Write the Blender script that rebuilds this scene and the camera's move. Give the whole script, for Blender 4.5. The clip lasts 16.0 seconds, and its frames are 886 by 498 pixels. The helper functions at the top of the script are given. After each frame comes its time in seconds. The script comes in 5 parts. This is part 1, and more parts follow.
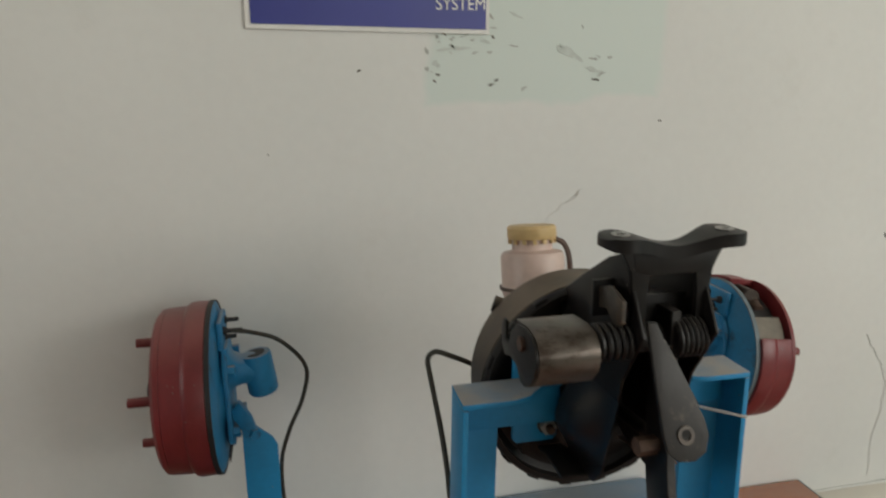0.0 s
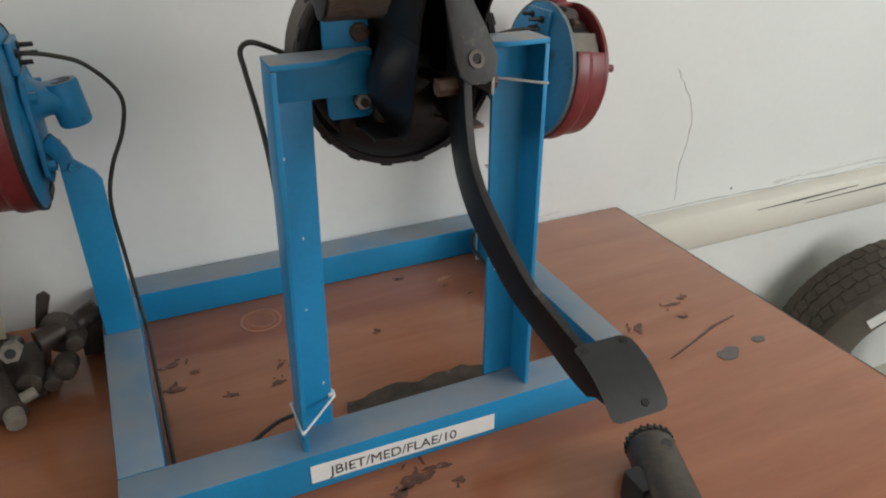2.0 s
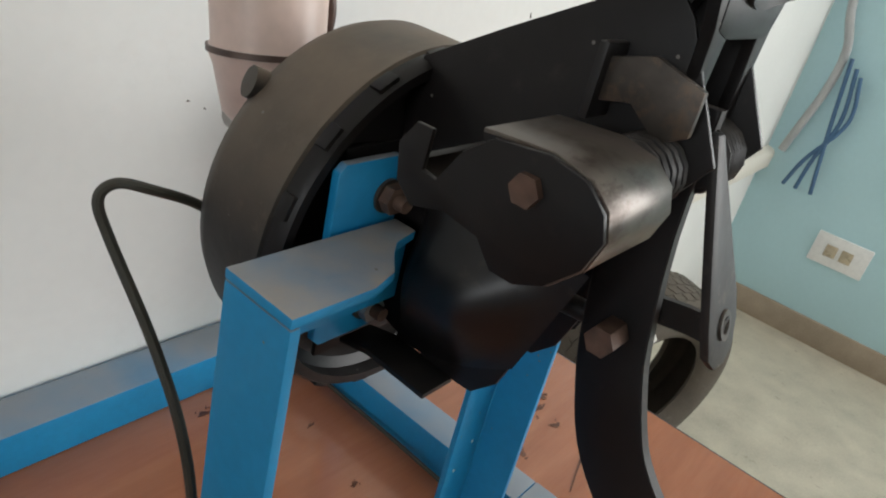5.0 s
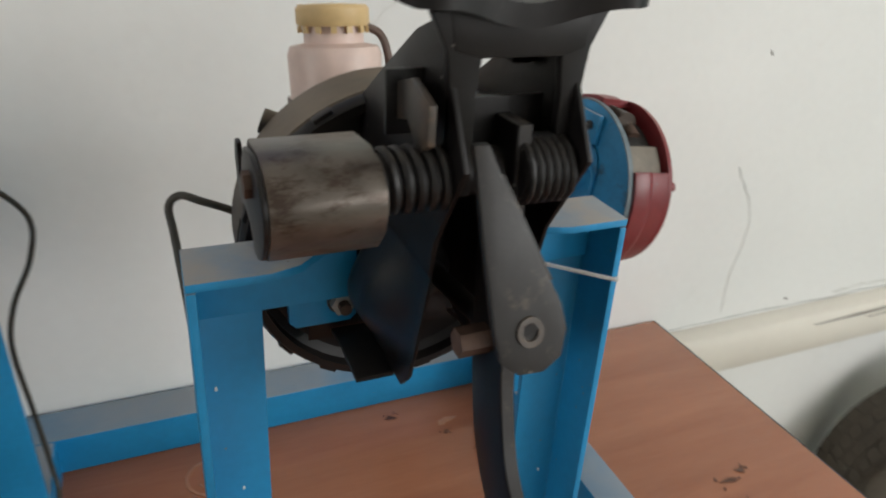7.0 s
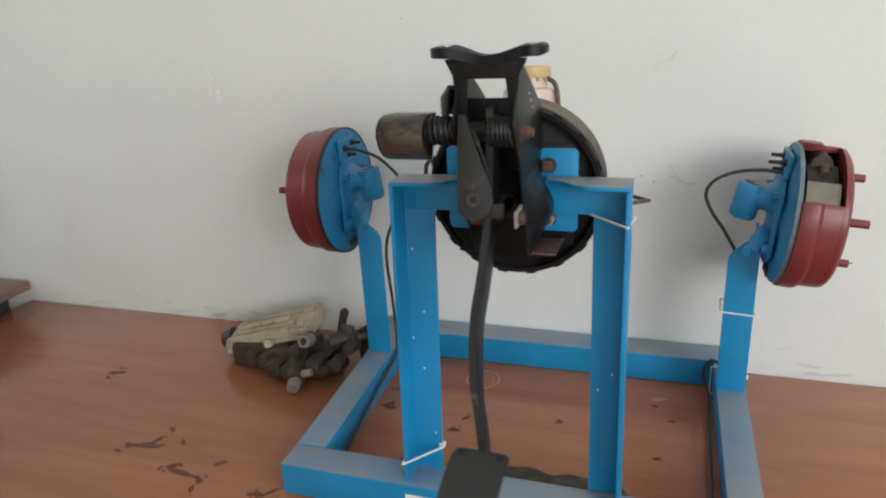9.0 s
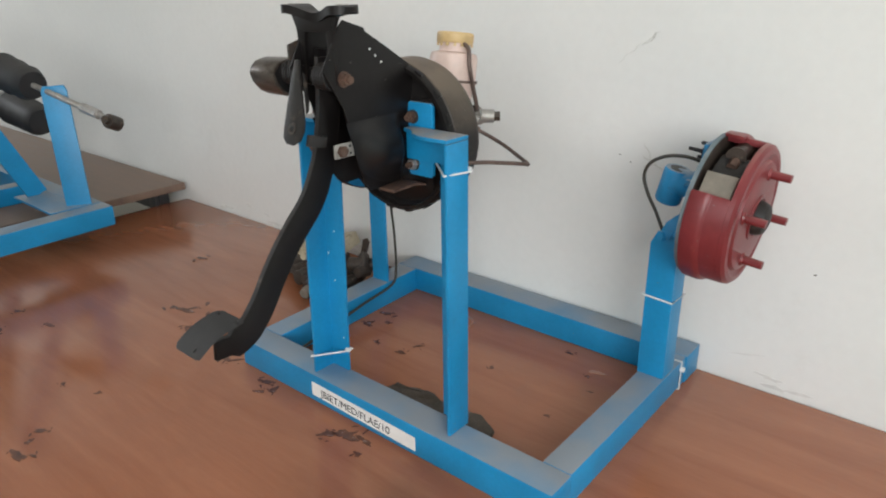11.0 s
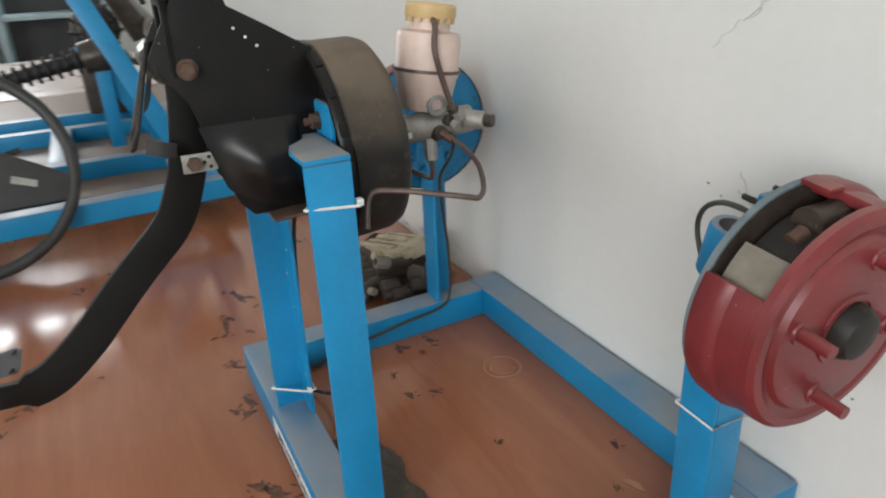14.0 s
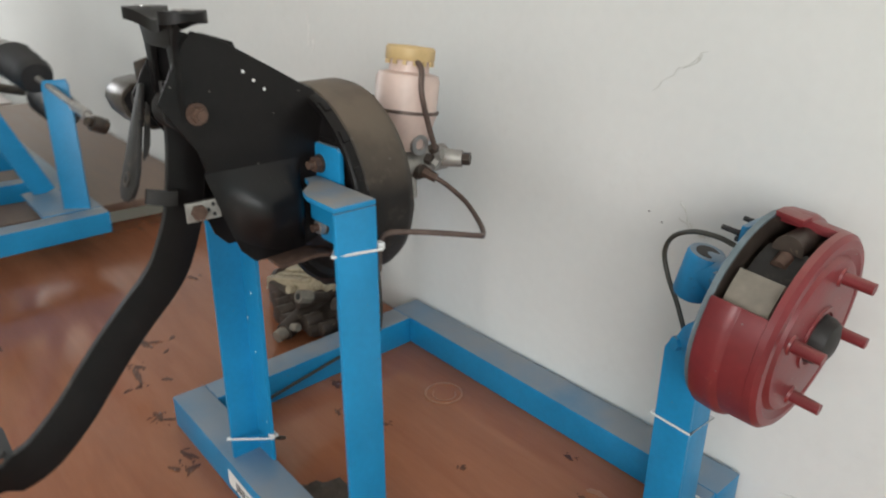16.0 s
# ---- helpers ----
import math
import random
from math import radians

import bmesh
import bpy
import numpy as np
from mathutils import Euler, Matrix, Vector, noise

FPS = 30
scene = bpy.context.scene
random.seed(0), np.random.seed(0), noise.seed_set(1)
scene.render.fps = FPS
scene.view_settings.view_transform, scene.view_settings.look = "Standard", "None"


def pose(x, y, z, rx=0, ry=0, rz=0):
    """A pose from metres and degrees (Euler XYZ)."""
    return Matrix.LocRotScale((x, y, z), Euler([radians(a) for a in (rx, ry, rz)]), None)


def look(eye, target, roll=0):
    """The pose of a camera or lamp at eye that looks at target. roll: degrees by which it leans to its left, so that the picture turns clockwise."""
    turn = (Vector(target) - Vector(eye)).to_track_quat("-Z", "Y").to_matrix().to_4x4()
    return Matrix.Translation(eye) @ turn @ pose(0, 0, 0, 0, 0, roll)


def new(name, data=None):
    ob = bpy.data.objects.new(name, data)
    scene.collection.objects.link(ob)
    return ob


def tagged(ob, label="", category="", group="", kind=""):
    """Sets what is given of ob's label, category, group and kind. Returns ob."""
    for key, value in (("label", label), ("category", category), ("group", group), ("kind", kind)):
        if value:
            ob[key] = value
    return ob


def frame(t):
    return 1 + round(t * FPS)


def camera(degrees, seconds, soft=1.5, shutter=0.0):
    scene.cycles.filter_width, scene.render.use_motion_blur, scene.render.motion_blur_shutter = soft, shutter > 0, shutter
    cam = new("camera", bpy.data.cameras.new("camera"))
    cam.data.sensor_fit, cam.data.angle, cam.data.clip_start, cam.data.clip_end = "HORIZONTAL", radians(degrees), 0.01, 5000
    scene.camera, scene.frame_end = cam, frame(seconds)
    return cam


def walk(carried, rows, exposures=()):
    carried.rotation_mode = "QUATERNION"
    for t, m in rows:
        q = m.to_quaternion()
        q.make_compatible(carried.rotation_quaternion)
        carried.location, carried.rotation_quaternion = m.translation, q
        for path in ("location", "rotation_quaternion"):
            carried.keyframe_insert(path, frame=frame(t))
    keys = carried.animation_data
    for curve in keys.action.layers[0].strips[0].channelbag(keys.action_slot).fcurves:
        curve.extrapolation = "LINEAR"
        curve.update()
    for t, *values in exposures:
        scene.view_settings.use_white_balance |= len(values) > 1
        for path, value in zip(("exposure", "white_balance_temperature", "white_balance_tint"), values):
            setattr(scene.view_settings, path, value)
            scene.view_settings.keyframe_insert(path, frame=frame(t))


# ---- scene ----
cam = camera(65.4, 16.0, soft=2.0, shutter=0.4)
PATH = [
    (0, (0.074, -0.484, 1.459), (0.483, 1.417, 0.991), -0.6),
    (0.5, (0.084, -0.488, 1.437), (0.59, 1.36, 0.861), -0.4),
    (1, (0.077, -0.501, 1.406), (0.674, 1.278, 0.713), 0.0),
    (1.5, (0.083, -0.526, 1.364), (0.747, 1.159, 0.515), 0.2),
    (2, (0.1, -0.552, 1.337), (0.808, 1.065, 0.396), -0.2),
    (2.5, (0.108, -0.542, 1.34), (0.789, 1.099, 0.423), -0.7),
    (3, (0.108, -0.496, 1.352), (0.714, 1.198, 0.479), -0.9),
    (3.5, (0.083, -0.371, 1.347), (0.826, 1.226, 0.399), 2.5),
    (4, (0.062, -0.242, 1.344), (1.169, 1.112, 0.373), 6.0),
    (4.5, (0.064, -0.16, 1.333), (1.497, 0.908, 0.436), 11.6),
    (4.7, (0.055, -0.142, 1.341), (1.539, 0.857, 0.43), 14.1),
    (7, (0.195, -0.305, 1.381), (0.904, 1.332, 0.477), 3.0),
    (7.5, (0.294, -0.431, 1.406), (0.409, 1.41, 0.631), 0.3),
    (8, (0.319, -0.51, 1.406), (0.053, 1.347, 0.712), -0.7),
    (8.5, (0.37, -0.636, 1.405), (-0.045, 1.183, 0.686), -1.4),
    (8.6, (0.394, -0.663, 1.404), (-0.058, 1.154, 0.7), -1.5),
    (9, (0.492, -0.683, 1.4), (-0.116, 1.094, 0.711), -3.3),
    (9.5, (0.656, -0.628, 1.379), (-0.204, 1.003, 0.603), -1.8),
    (9.6, (0.684, -0.622, 1.38), (-0.221, 0.984, 0.603), -1.5),
    (12, (1.017, -0.52, 1.382), (-0.288, 0.803, 0.642), -2.5),
    (12.5, (1.011, -0.447, 1.369), (-0.353, 0.793, 0.592), -3.7),
    (13, (0.982, -0.367, 1.361), (-0.344, 0.884, 0.539), -3.0),
    (13.5, (0.934, -0.263, 1.363), (-0.41, 0.99, 0.572), -3.2),
    (14, (0.99, -0.127, 1.36), (-0.656, 0.684, 0.564), -2.7),
    (14.5, (1.038, -0.075, 1.363), (-0.669, 0.613, 0.582), -3.3),
    (15, (1.028, -0.086, 1.366), (-0.678, 0.597, 0.576), -2.8),
    (15.5, (0.984, -0.14, 1.369), (-0.604, 0.761, 0.553), 0.5),
    (16, (0.908, -0.263, 1.386), (-0.49, 0.952, 0.632), 0.3),
]
walk(cam, [(t, look(eye, target, roll)) for t, eye, target, roll in PATH],
     [(0, -0.50, 7000, 9), (0.5, -0.31, 6800, 9), (1, -0.13, 6550, 10), (2, -0.11, 6550, 10), (3, -0.05, 6550, 11), (4.5, 0.20, 6500, 11), (7, 0.01, 6600, 11),
      (8.5, 0.13, 6500, 11), (9.5, 0.19, 6450, 11), (12, 0.25, 6450, 11), (13.5, 0.17, 6450, 11), (14.5, 0.15, 6550, 11), (15, 0.15, 6550, 11), (16, 0.10, 6550, 11)])


# ---------- light ----------
world = bpy.data.worlds.new("world")
scene.world = world
world.use_nodes = True
wn = world.node_tree.nodes
sky = wn.new("ShaderNodeTexSky")
sky.sky_type, sky.sun_disc = "NISHITA", False
sky.sun_elevation, sky.sun_rotation = radians(48), radians(120)
world.node_tree.links.new(sky.outputs["Color"], wn["Background"].inputs["Color"])
wn["Background"].inputs["Strength"].default_value = 0.08


def window_light(name, m, w, h, watts, colour):
    lamp = bpy.data.lights.new(name, "AREA")
    lamp.shape, lamp.size, lamp.size_y, lamp.energy, lamp.color = "RECTANGLE", w, h, watts, colour
    ob = new(name, lamp)
    ob.matrix_world = m
    return ob


window_light("window_light_right", look((3.04, -2.3, 2.0), (0.3, 0.0, 1.0)), 1.9, 1.3, 76, (1.0, 0.995, 0.98))
window_light("window_light_front", look((1.7, -4.43, 2.1), (0.5, 0.4, 1.0)), 2.2, 1.1, 28, (1.0, 0.995, 0.98))
window_light("window_light_left", look((-4.86, -1.15, 2.3), (-2.6, -0.6, 0.8)), 1.3, 0.9, 46, (0.94, 0.98, 1.0))


# ---------- materials ----------
def mat(name, colour, rough=0.5, metal=0.0, vary=0.15, scale=12.0, fine=140.0, bump=0.12, second=None, spots=0.0,
        dust=0.0, dust_colour=(0.33, 0.32, 0.30), stretch=(1, 1, 1), rough_vary=0.12, patch=0.5, gloss=0.5, dust_from=(0.55, 0.98)):
    """Base colour with two scales of variation, an optional second colour in worn patches, dust on what faces up, and fine relief."""
    m = bpy.data.materials.new(name)
    m.use_nodes = True
    n, k = m.node_tree.nodes, m.node_tree.links
    b = n["Principled BSDF"]
    geo, tex = n.new("ShaderNodeNewGeometry"), n.new("ShaderNodeMapping")
    tex.inputs["Scale"].default_value = stretch
    k.new(geo.outputs["Position"], tex.inputs["Vector"])
    big, small = n.new("ShaderNodeTexNoise"), n.new("ShaderNodeTexNoise")
    for t, s, d in ((big, scale, 5), (small, fine, 3)):
        t.inputs["Scale"].default_value, t.inputs["Detail"].default_value = s, d
        k.new(tex.outputs["Vector"], t.inputs["Vector"])
    both = n.new("ShaderNodeMath")
    both.operation = "MULTIPLY_ADD"
    both.inputs[1].default_value = 0.35
    k.new(small.outputs["Fac"], both.inputs[0])
    k.new(big.outputs["Fac"], both.inputs[2])
    ramp = n.new("ShaderNodeValToRGB")
    ramp.color_ramp.elements[0].position, ramp.color_ramp.elements[1].position = 0.42, 0.92
    lo = [c * (1 - vary) for c in colour]
    hi = [min(1, c * (1 + vary)) for c in colour]
    ramp.color_ramp.elements[0].color, ramp.color_ramp.elements[1].color = (*lo, 1), (*hi, 1)
    k.new(both.outputs[0], ramp.inputs["Fac"])
    out = ramp.outputs["Color"]

    def blend(fac, colour2, before):
        mix = n.new("ShaderNodeMix")
        mix.data_type = "RGBA"
        k.new(fac, mix.inputs["Factor"])
        k.new(before, mix.inputs["A"])
        mix.inputs["B"].default_value = (*colour2, 1)
        return mix.outputs["Result"]

    if second:
        t = n.new("ShaderNodeTexNoise")
        t.inputs["Scale"].default_value, t.inputs["Detail"].default_value, t.inputs["Roughness"].default_value = scale * 2.3, 8, 0.7
        k.new(tex.outputs["Vector"], t.inputs["Vector"])
        r = n.new("ShaderNodeValToRGB")
        r.color_ramp.elements[0].position, r.color_ramp.elements[1].position = patch, patch + 0.12
        k.new(t.outputs["Fac"], r.inputs["Fac"])
        out = blend(r.outputs["Color"], second, out)
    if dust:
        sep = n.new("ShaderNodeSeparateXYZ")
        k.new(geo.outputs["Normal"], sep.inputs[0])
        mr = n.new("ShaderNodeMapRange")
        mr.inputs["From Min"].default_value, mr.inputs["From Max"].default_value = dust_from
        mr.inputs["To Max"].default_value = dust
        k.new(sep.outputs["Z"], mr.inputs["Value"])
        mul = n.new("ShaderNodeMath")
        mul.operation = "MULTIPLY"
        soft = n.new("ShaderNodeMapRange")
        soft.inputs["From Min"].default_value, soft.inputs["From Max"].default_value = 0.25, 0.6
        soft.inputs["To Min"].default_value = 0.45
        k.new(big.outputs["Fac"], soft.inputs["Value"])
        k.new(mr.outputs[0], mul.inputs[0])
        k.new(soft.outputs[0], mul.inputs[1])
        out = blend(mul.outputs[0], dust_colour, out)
    if spots:
        cell = n.new("ShaderNodeTexVoronoi")
        cell.inputs["Scale"].default_value = 170
        k.new(geo.outputs["Position"], cell.inputs["Vector"])
        near, some, fleck, hue = n.new("ShaderNodeMath"), n.new("ShaderNodeMath"), n.new("ShaderNodeMath"), n.new("ShaderNodeSeparateColor")
        near.operation, some.operation, fleck.operation = "LESS_THAN", "LESS_THAN", "MULTIPLY"
        near.inputs[1].default_value, some.inputs[1].default_value = 0.13, spots * 0.55
        k.new(cell.outputs["Distance"], near.inputs[0])
        k.new(cell.outputs["Color"], hue.inputs[0])
        k.new(hue.outputs[0], some.inputs[0])
        k.new(near.outputs[0], fleck.inputs[0])
        k.new(some.outputs[0], fleck.inputs[1])
        out = blend(fleck.outputs[0], (0.17, 0.155, 0.14), out)
    k.new(out, b.inputs["Base Color"])
    rr = n.new("ShaderNodeMapRange")
    rr.inputs["To Min"].default_value, rr.inputs["To Max"].default_value = max(0.03, rough - rough_vary), min(1, rough + rough_vary)
    k.new(big.outputs["Fac"], rr.inputs["Value"])
    k.new(rr.outputs[0], b.inputs["Roughness"])
    b.inputs["Metallic"].default_value = metal
    b.inputs["Specular IOR Level"].default_value = gloss
    if bump:
        bp = n.new("ShaderNodeBump")
        bp.inputs["Strength"].default_value, bp.inputs["Distance"].default_value = bump, 0.002
        k.new(both.outputs[0], bp.inputs["Height"])
        k.new(bp.outputs[0], b.inputs["Normal"])
    return m


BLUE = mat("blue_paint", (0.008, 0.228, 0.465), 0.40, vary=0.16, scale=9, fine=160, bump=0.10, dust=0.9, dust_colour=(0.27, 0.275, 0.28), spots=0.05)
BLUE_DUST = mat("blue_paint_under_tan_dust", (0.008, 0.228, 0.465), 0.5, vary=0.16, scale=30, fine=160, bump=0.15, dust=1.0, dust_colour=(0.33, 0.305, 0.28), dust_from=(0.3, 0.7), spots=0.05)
BLUE_OLD = mat("blue_paint_grimy", (0.010, 0.20, 0.41), 0.5, vary=0.25, scale=13, bump=0.25, second=(0.028, 0.062, 0.090), patch=0.56, dust=0.7)
RED = mat("red_oxide_paint", (0.178, 0.022, 0.025), 0.40, vary=0.2, scale=18, bump=0.12, second=(0.30, 0.085, 0.075), patch=0.64, dust=0.45, dust_colour=(0.34, 0.17, 0.15), spots=0.22)
BLACK = mat("black_paint", (0.0075, 0.0062, 0.006), 0.42, vary=0.35, scale=22, bump=0.12, second=(0.018, 0.015, 0.013), patch=0.60, dust=0.25, dust_colour=(0.045, 0.040, 0.035), gloss=0.27, spots=0.015)
RUBBED = mat("rubbed_black_paint", (0.007, 0.006, 0.006), 0.36, vary=0.35, scale=16, bump=0.15, second=(0.036, 0.027, 0.022), patch=0.60, dust=0.5, dust_colour=(0.085, 0.066, 0.052), gloss=0.4, spots=0.04)
GREASE = mat("greasy_black_steel", (0.008, 0.007, 0.007), 0.5, vary=0.4, scale=40, bump=0.3, second=(0.035, 0.026, 0.02), patch=0.58, dust=0.4, dust_colour=(0.07, 0.058, 0.047), gloss=0.4)
DIRTY = mat("grimy_bare_steel", (0.062, 0.052, 0.045), 0.40, metal=0.45, vary=0.35, scale=35, bump=0.25, second=(0.11, 0.078, 0.055), patch=0.5, dust=0.5, dust_colour=(0.12, 0.10, 0.085))
LEVERMAT = mat("worn_brown_grey_steel", (0.014, 0.012, 0.011), 0.55, metal=0.1, vary=0.35, scale=30, bump=0.25, second=(0.075, 0.058, 0.045), patch=0.56, spots=0.05)
GREYIRON = mat("grey_worn_iron", (0.022, 0.020, 0.019), 0.42, metal=0.15, vary=0.4, scale=40, bump=0.3, second=(0.055, 0.047, 0.04), patch=0.57, gloss=0.4)
RUST = mat("rusty_bolt_steel", (0.105, 0.062, 0.045), 0.6, metal=0.3, vary=0.4, scale=70, bump=0.4)
ZINC = mat("bright_zinc_steel", (0.42, 0.40, 0.38), 0.35, metal=0.7, vary=0.25, scale=60, bump=0.2)
CASTAL = mat("cast_aluminium", (0.36, 0.34, 0.31), 0.5, metal=0.45, vary=0.3, scale=50, bump=0.35, second=(0.16, 0.13, 0.10), patch=0.6)
TAN = mat("dusty_black_shell", (0.020, 0.017, 0.015), 0.55, vary=0.35, scale=25, bump=0.25, second=(0.055, 0.045, 0.036), patch=0.56, dust=1.0, dust_colour=(0.185, 0.142, 0.104), dust_from=(0.05, 0.95), gloss=0.3, spots=0.12)
CREAMPL = mat("pinkish_reservoir_plastic", (0.62, 0.47, 0.41), 0.4, vary=0.12, scale=30, bump=0.08, second=(0.42, 0.31, 0.25), patch=0.66)
YELLOWPL = mat("ochre_cap_plastic", (0.60, 0.42, 0.20), 0.45, vary=0.15, scale=40, bump=0.1)
RUBBER = mat("black_rubber", (0.016, 0.016, 0.017), 0.62, vary=0.3, scale=40, bump=0.2, dust=0.3, dust_colour=(0.1, 0.09, 0.08))
PADRUB = mat("worn_pedal_rubber", (0.020, 0.019, 0.019), 0.6, vary=0.3, scale=50, bump=0.2)
PIPEMAT = mat("brown_steel_pipe", (0.11, 0.075, 0.062), 0.45, metal=0.3, vary=0.3, scale=60, bump=0.1)
CABLE = mat("dark_olive_hose", (0.035, 0.033, 0.024), 0.5, vary=0.2, scale=60, bump=0.1)
WHITEPL = mat("white_nylon", (0.72, 0.72, 0.70), 0.4, vary=0.06, scale=60, bump=0.05)
PAPER = mat("white_paper_label", (0.78, 0.77, 0.74), 0.7, vary=0.05, scale=60, bump=0.08)
BARE = mat("worn_bare_steel", (0.105, 0.088, 0.074), 0.34, metal=0.55, vary=0.35, scale=26, bump=0.2, second=(0.050, 0.033, 0.024), patch=0.50, stretch=(1, 1, 2.2))
INK = mat("black_ink", (0.03, 0.03, 0.035), 0.7, vary=0.1, bump=0)
LINING = mat("tan_brake_lining", (0.21, 0.185, 0.15), 0.7, vary=0.2, scale=60, bump=0.2)
CREAMOLD = mat("cream_stained_alloy", (0.43, 0.365, 0.255), 0.55, vary=0.25, scale=25, bump=0.25, second=(0.20, 0.16, 0.10), patch=0.56)
BROWNIRON = mat("brown_oily_iron", (0.058, 0.043, 0.034), 0.5, metal=0.25, vary=0.35, scale=40, bump=0.35, second=(0.19, 0.15, 0.11), patch=0.6)
RAG = mat("oily_brown_rag", (0.075, 0.055, 0.04), 0.8, vary=0.4, scale=40, bump=0.5, second=(0.17, 0.15, 0.12), patch=0.58)
OIL = mat("dried_oil_stain", (0.125, 0.050, 0.028), 0.24, vary=0.4, scale=60, bump=0.05)
GREYSPOT = mat("grey_oil_drip", (0.13, 0.11, 0.10), 0.4, vary=0.15, scale=60, bump=0.03)
PALERING = mat("pale_chalky_ring", (0.415, 0.185, 0.105), 0.4, vary=0.15, scale=60, bump=0.03)
POSTER = mat("blue_poster_print", (0.045, 0.055, 0.27), 0.35, vary=0.06, scale=8, bump=0.02)
TYRE = mat("dusty_tyre_rubber", (0.088, 0.074, 0.058), 0.8, vary=0.25, scale=14, bump=0.25, second=(0.13, 0.12, 0.10), patch=0.6)
PLANK = mat("dull_brown_board", (0.20, 0.135, 0.10), 0.45, vary=0.2, scale=6, fine=90, bump=0.08, stretch=(1, 6, 1))
PALETOP = mat("pale_laminate_top", (0.55, 0.48, 0.45), 0.3, vary=0.08, scale=5, bump=0.03)
MINT = mat("mint_green_steel", (0.68, 0.80, 0.78), 0.45, vary=0.05, scale=3, bump=0.03)
DARKSTEEL = mat("dark_table_leg_steel", (0.03, 0.03, 0.032), 0.5, vary=0.2, bump=0.1)
CEILING = mat("ceiling_paint", (0.78, 0.78, 0.76), 0.9, vary=0.03, scale=3, bump=0.05)
GREYPL = mat("charcoal_plastic", (0.035, 0.036, 0.036), 0.5, vary=0.15, scale=50, bump=0.1)
DUSTBLUE = mat("dusty_grey_blue_edge", (0.15, 0.19, 0.21), 0.6, vary=0.25, scale=40, bump=0.2)
GLASS = mat("window_frame_paint", (0.55, 0.58, 0.56), 0.4, vary=0.05, bump=0.03)


def node_wall(name, colour, patch_centre=None, patch_size=(1, 1, 1)):
    """Old emulsion: cloudy variation, faint grime, fine roller relief, and one bare older coat of mint where given."""
    m = mat(name, colour, 0.75, vary=0.045, scale=2.2, fine=60, bump=0.10, rough_vary=0.05)
    n, k = m.node_tree.nodes, m.node_tree.links
    b = n["Principled BSDF"]
    before = b.inputs["Base Color"].links[0].from_socket
    geo = n.new("ShaderNodeNewGeometry")
    grime = n.new("ShaderNodeTexNoise")
    grime.inputs["Scale"].default_value, grime.inputs["Detail"].default_value, grime.inputs["Roughness"].default_value = 5.5, 9, 0.72
    k.new(geo.outputs["Position"], grime.inputs["Vector"])
    r = n.new("ShaderNodeValToRGB")
    r.color_ramp.elements[0].position, r.color_ramp.elements[1].position = 0.60, 0.80
    r.color_ramp.elements[1].color = (0.35, 0.35, 0.35, 1)
    k.new(grime.outputs["Fac"], r.inputs["Fac"])
    mix = n.new("ShaderNodeMix")
    mix.data_type = "RGBA"
    k.new(r.outputs["Color"], mix.inputs["Factor"])
    k.new(before, mix.inputs["A"])
    mix.inputs["B"].default_value = (0.58, 0.565, 0.52, 1)
    out = mix.outputs["Result"]
    if patch_centre:
        mp = n.new("ShaderNodeMapping")
        mp.inputs["Location"].default_value = tuple(-c / s for c, s in zip(patch_centre, patch_size))
        mp.inputs["Scale"].default_value = tuple(1 / s for s in patch_size)
        k.new(geo.outputs["Position"], mp.inputs["Vector"])
        wob = n.new("ShaderNodeTexNoise")
        wob.inputs["Scale"].default_value, wob.inputs["Detail"].default_value = 9, 6
        k.new(geo.outputs["Position"], wob.inputs["Vector"])
        ab, sx, ln = n.new("ShaderNodeVectorMath"), n.new("ShaderNodeSeparateXYZ"), n.new("ShaderNodeMath")
        ab.operation, ln.operation = "ABSOLUTE", "MAXIMUM"
        k.new(mp.outputs[0], ab.inputs[0])
        k.new(ab.outputs[0], sx.inputs[0])
        k.new(sx.outputs["X"], ln.inputs[0])
        k.new(sx.outputs["Z"], ln.inputs[1])
        add = n.new("ShaderNodeMath")
        add.operation = "MULTIPLY_ADD"
        add.inputs[1].default_value = 0.45
        k.new(wob.outputs["Fac"], add.inputs[0])
        k.new(ln.outputs["Value"], add.inputs[2])
        pr = n.new("ShaderNodeValToRGB")
        pr.color_ramp.elements[0].position, pr.color_ramp.elements[1].position = 0.0, 1.0
        mr = n.new("ShaderNodeMapRange")
        mr.inputs["From Min"].default_value, mr.inputs["From Max"].default_value = 1.25, 1.17
        k.new(add.outputs[0], mr.inputs["Value"])
        mix2 = n.new("ShaderNodeMix")
        mix2.data_type = "RGBA"
        k.new(mr.outputs[0], mix2.inputs["Factor"])
        k.new(out, mix2.inputs["A"])
        mix2.inputs["B"].default_value = (0.655, 0.72, 0.68, 1)
        out = mix2.outputs["Result"]
    k.new(out, b.inputs["Base Color"])
    return m


WALL = node_wall("old_white_wall", (0.73, 0.73, 0.705), (0.440, 0.483, 1.56), (0.172, 5, 0.125))
BLUEWALL = node_wall("pale_blue_wall", (0.42, 0.62, 0.66))
LEDGE = node_wall("cream_ledge_paint", (0.70, 0.66, 0.58))


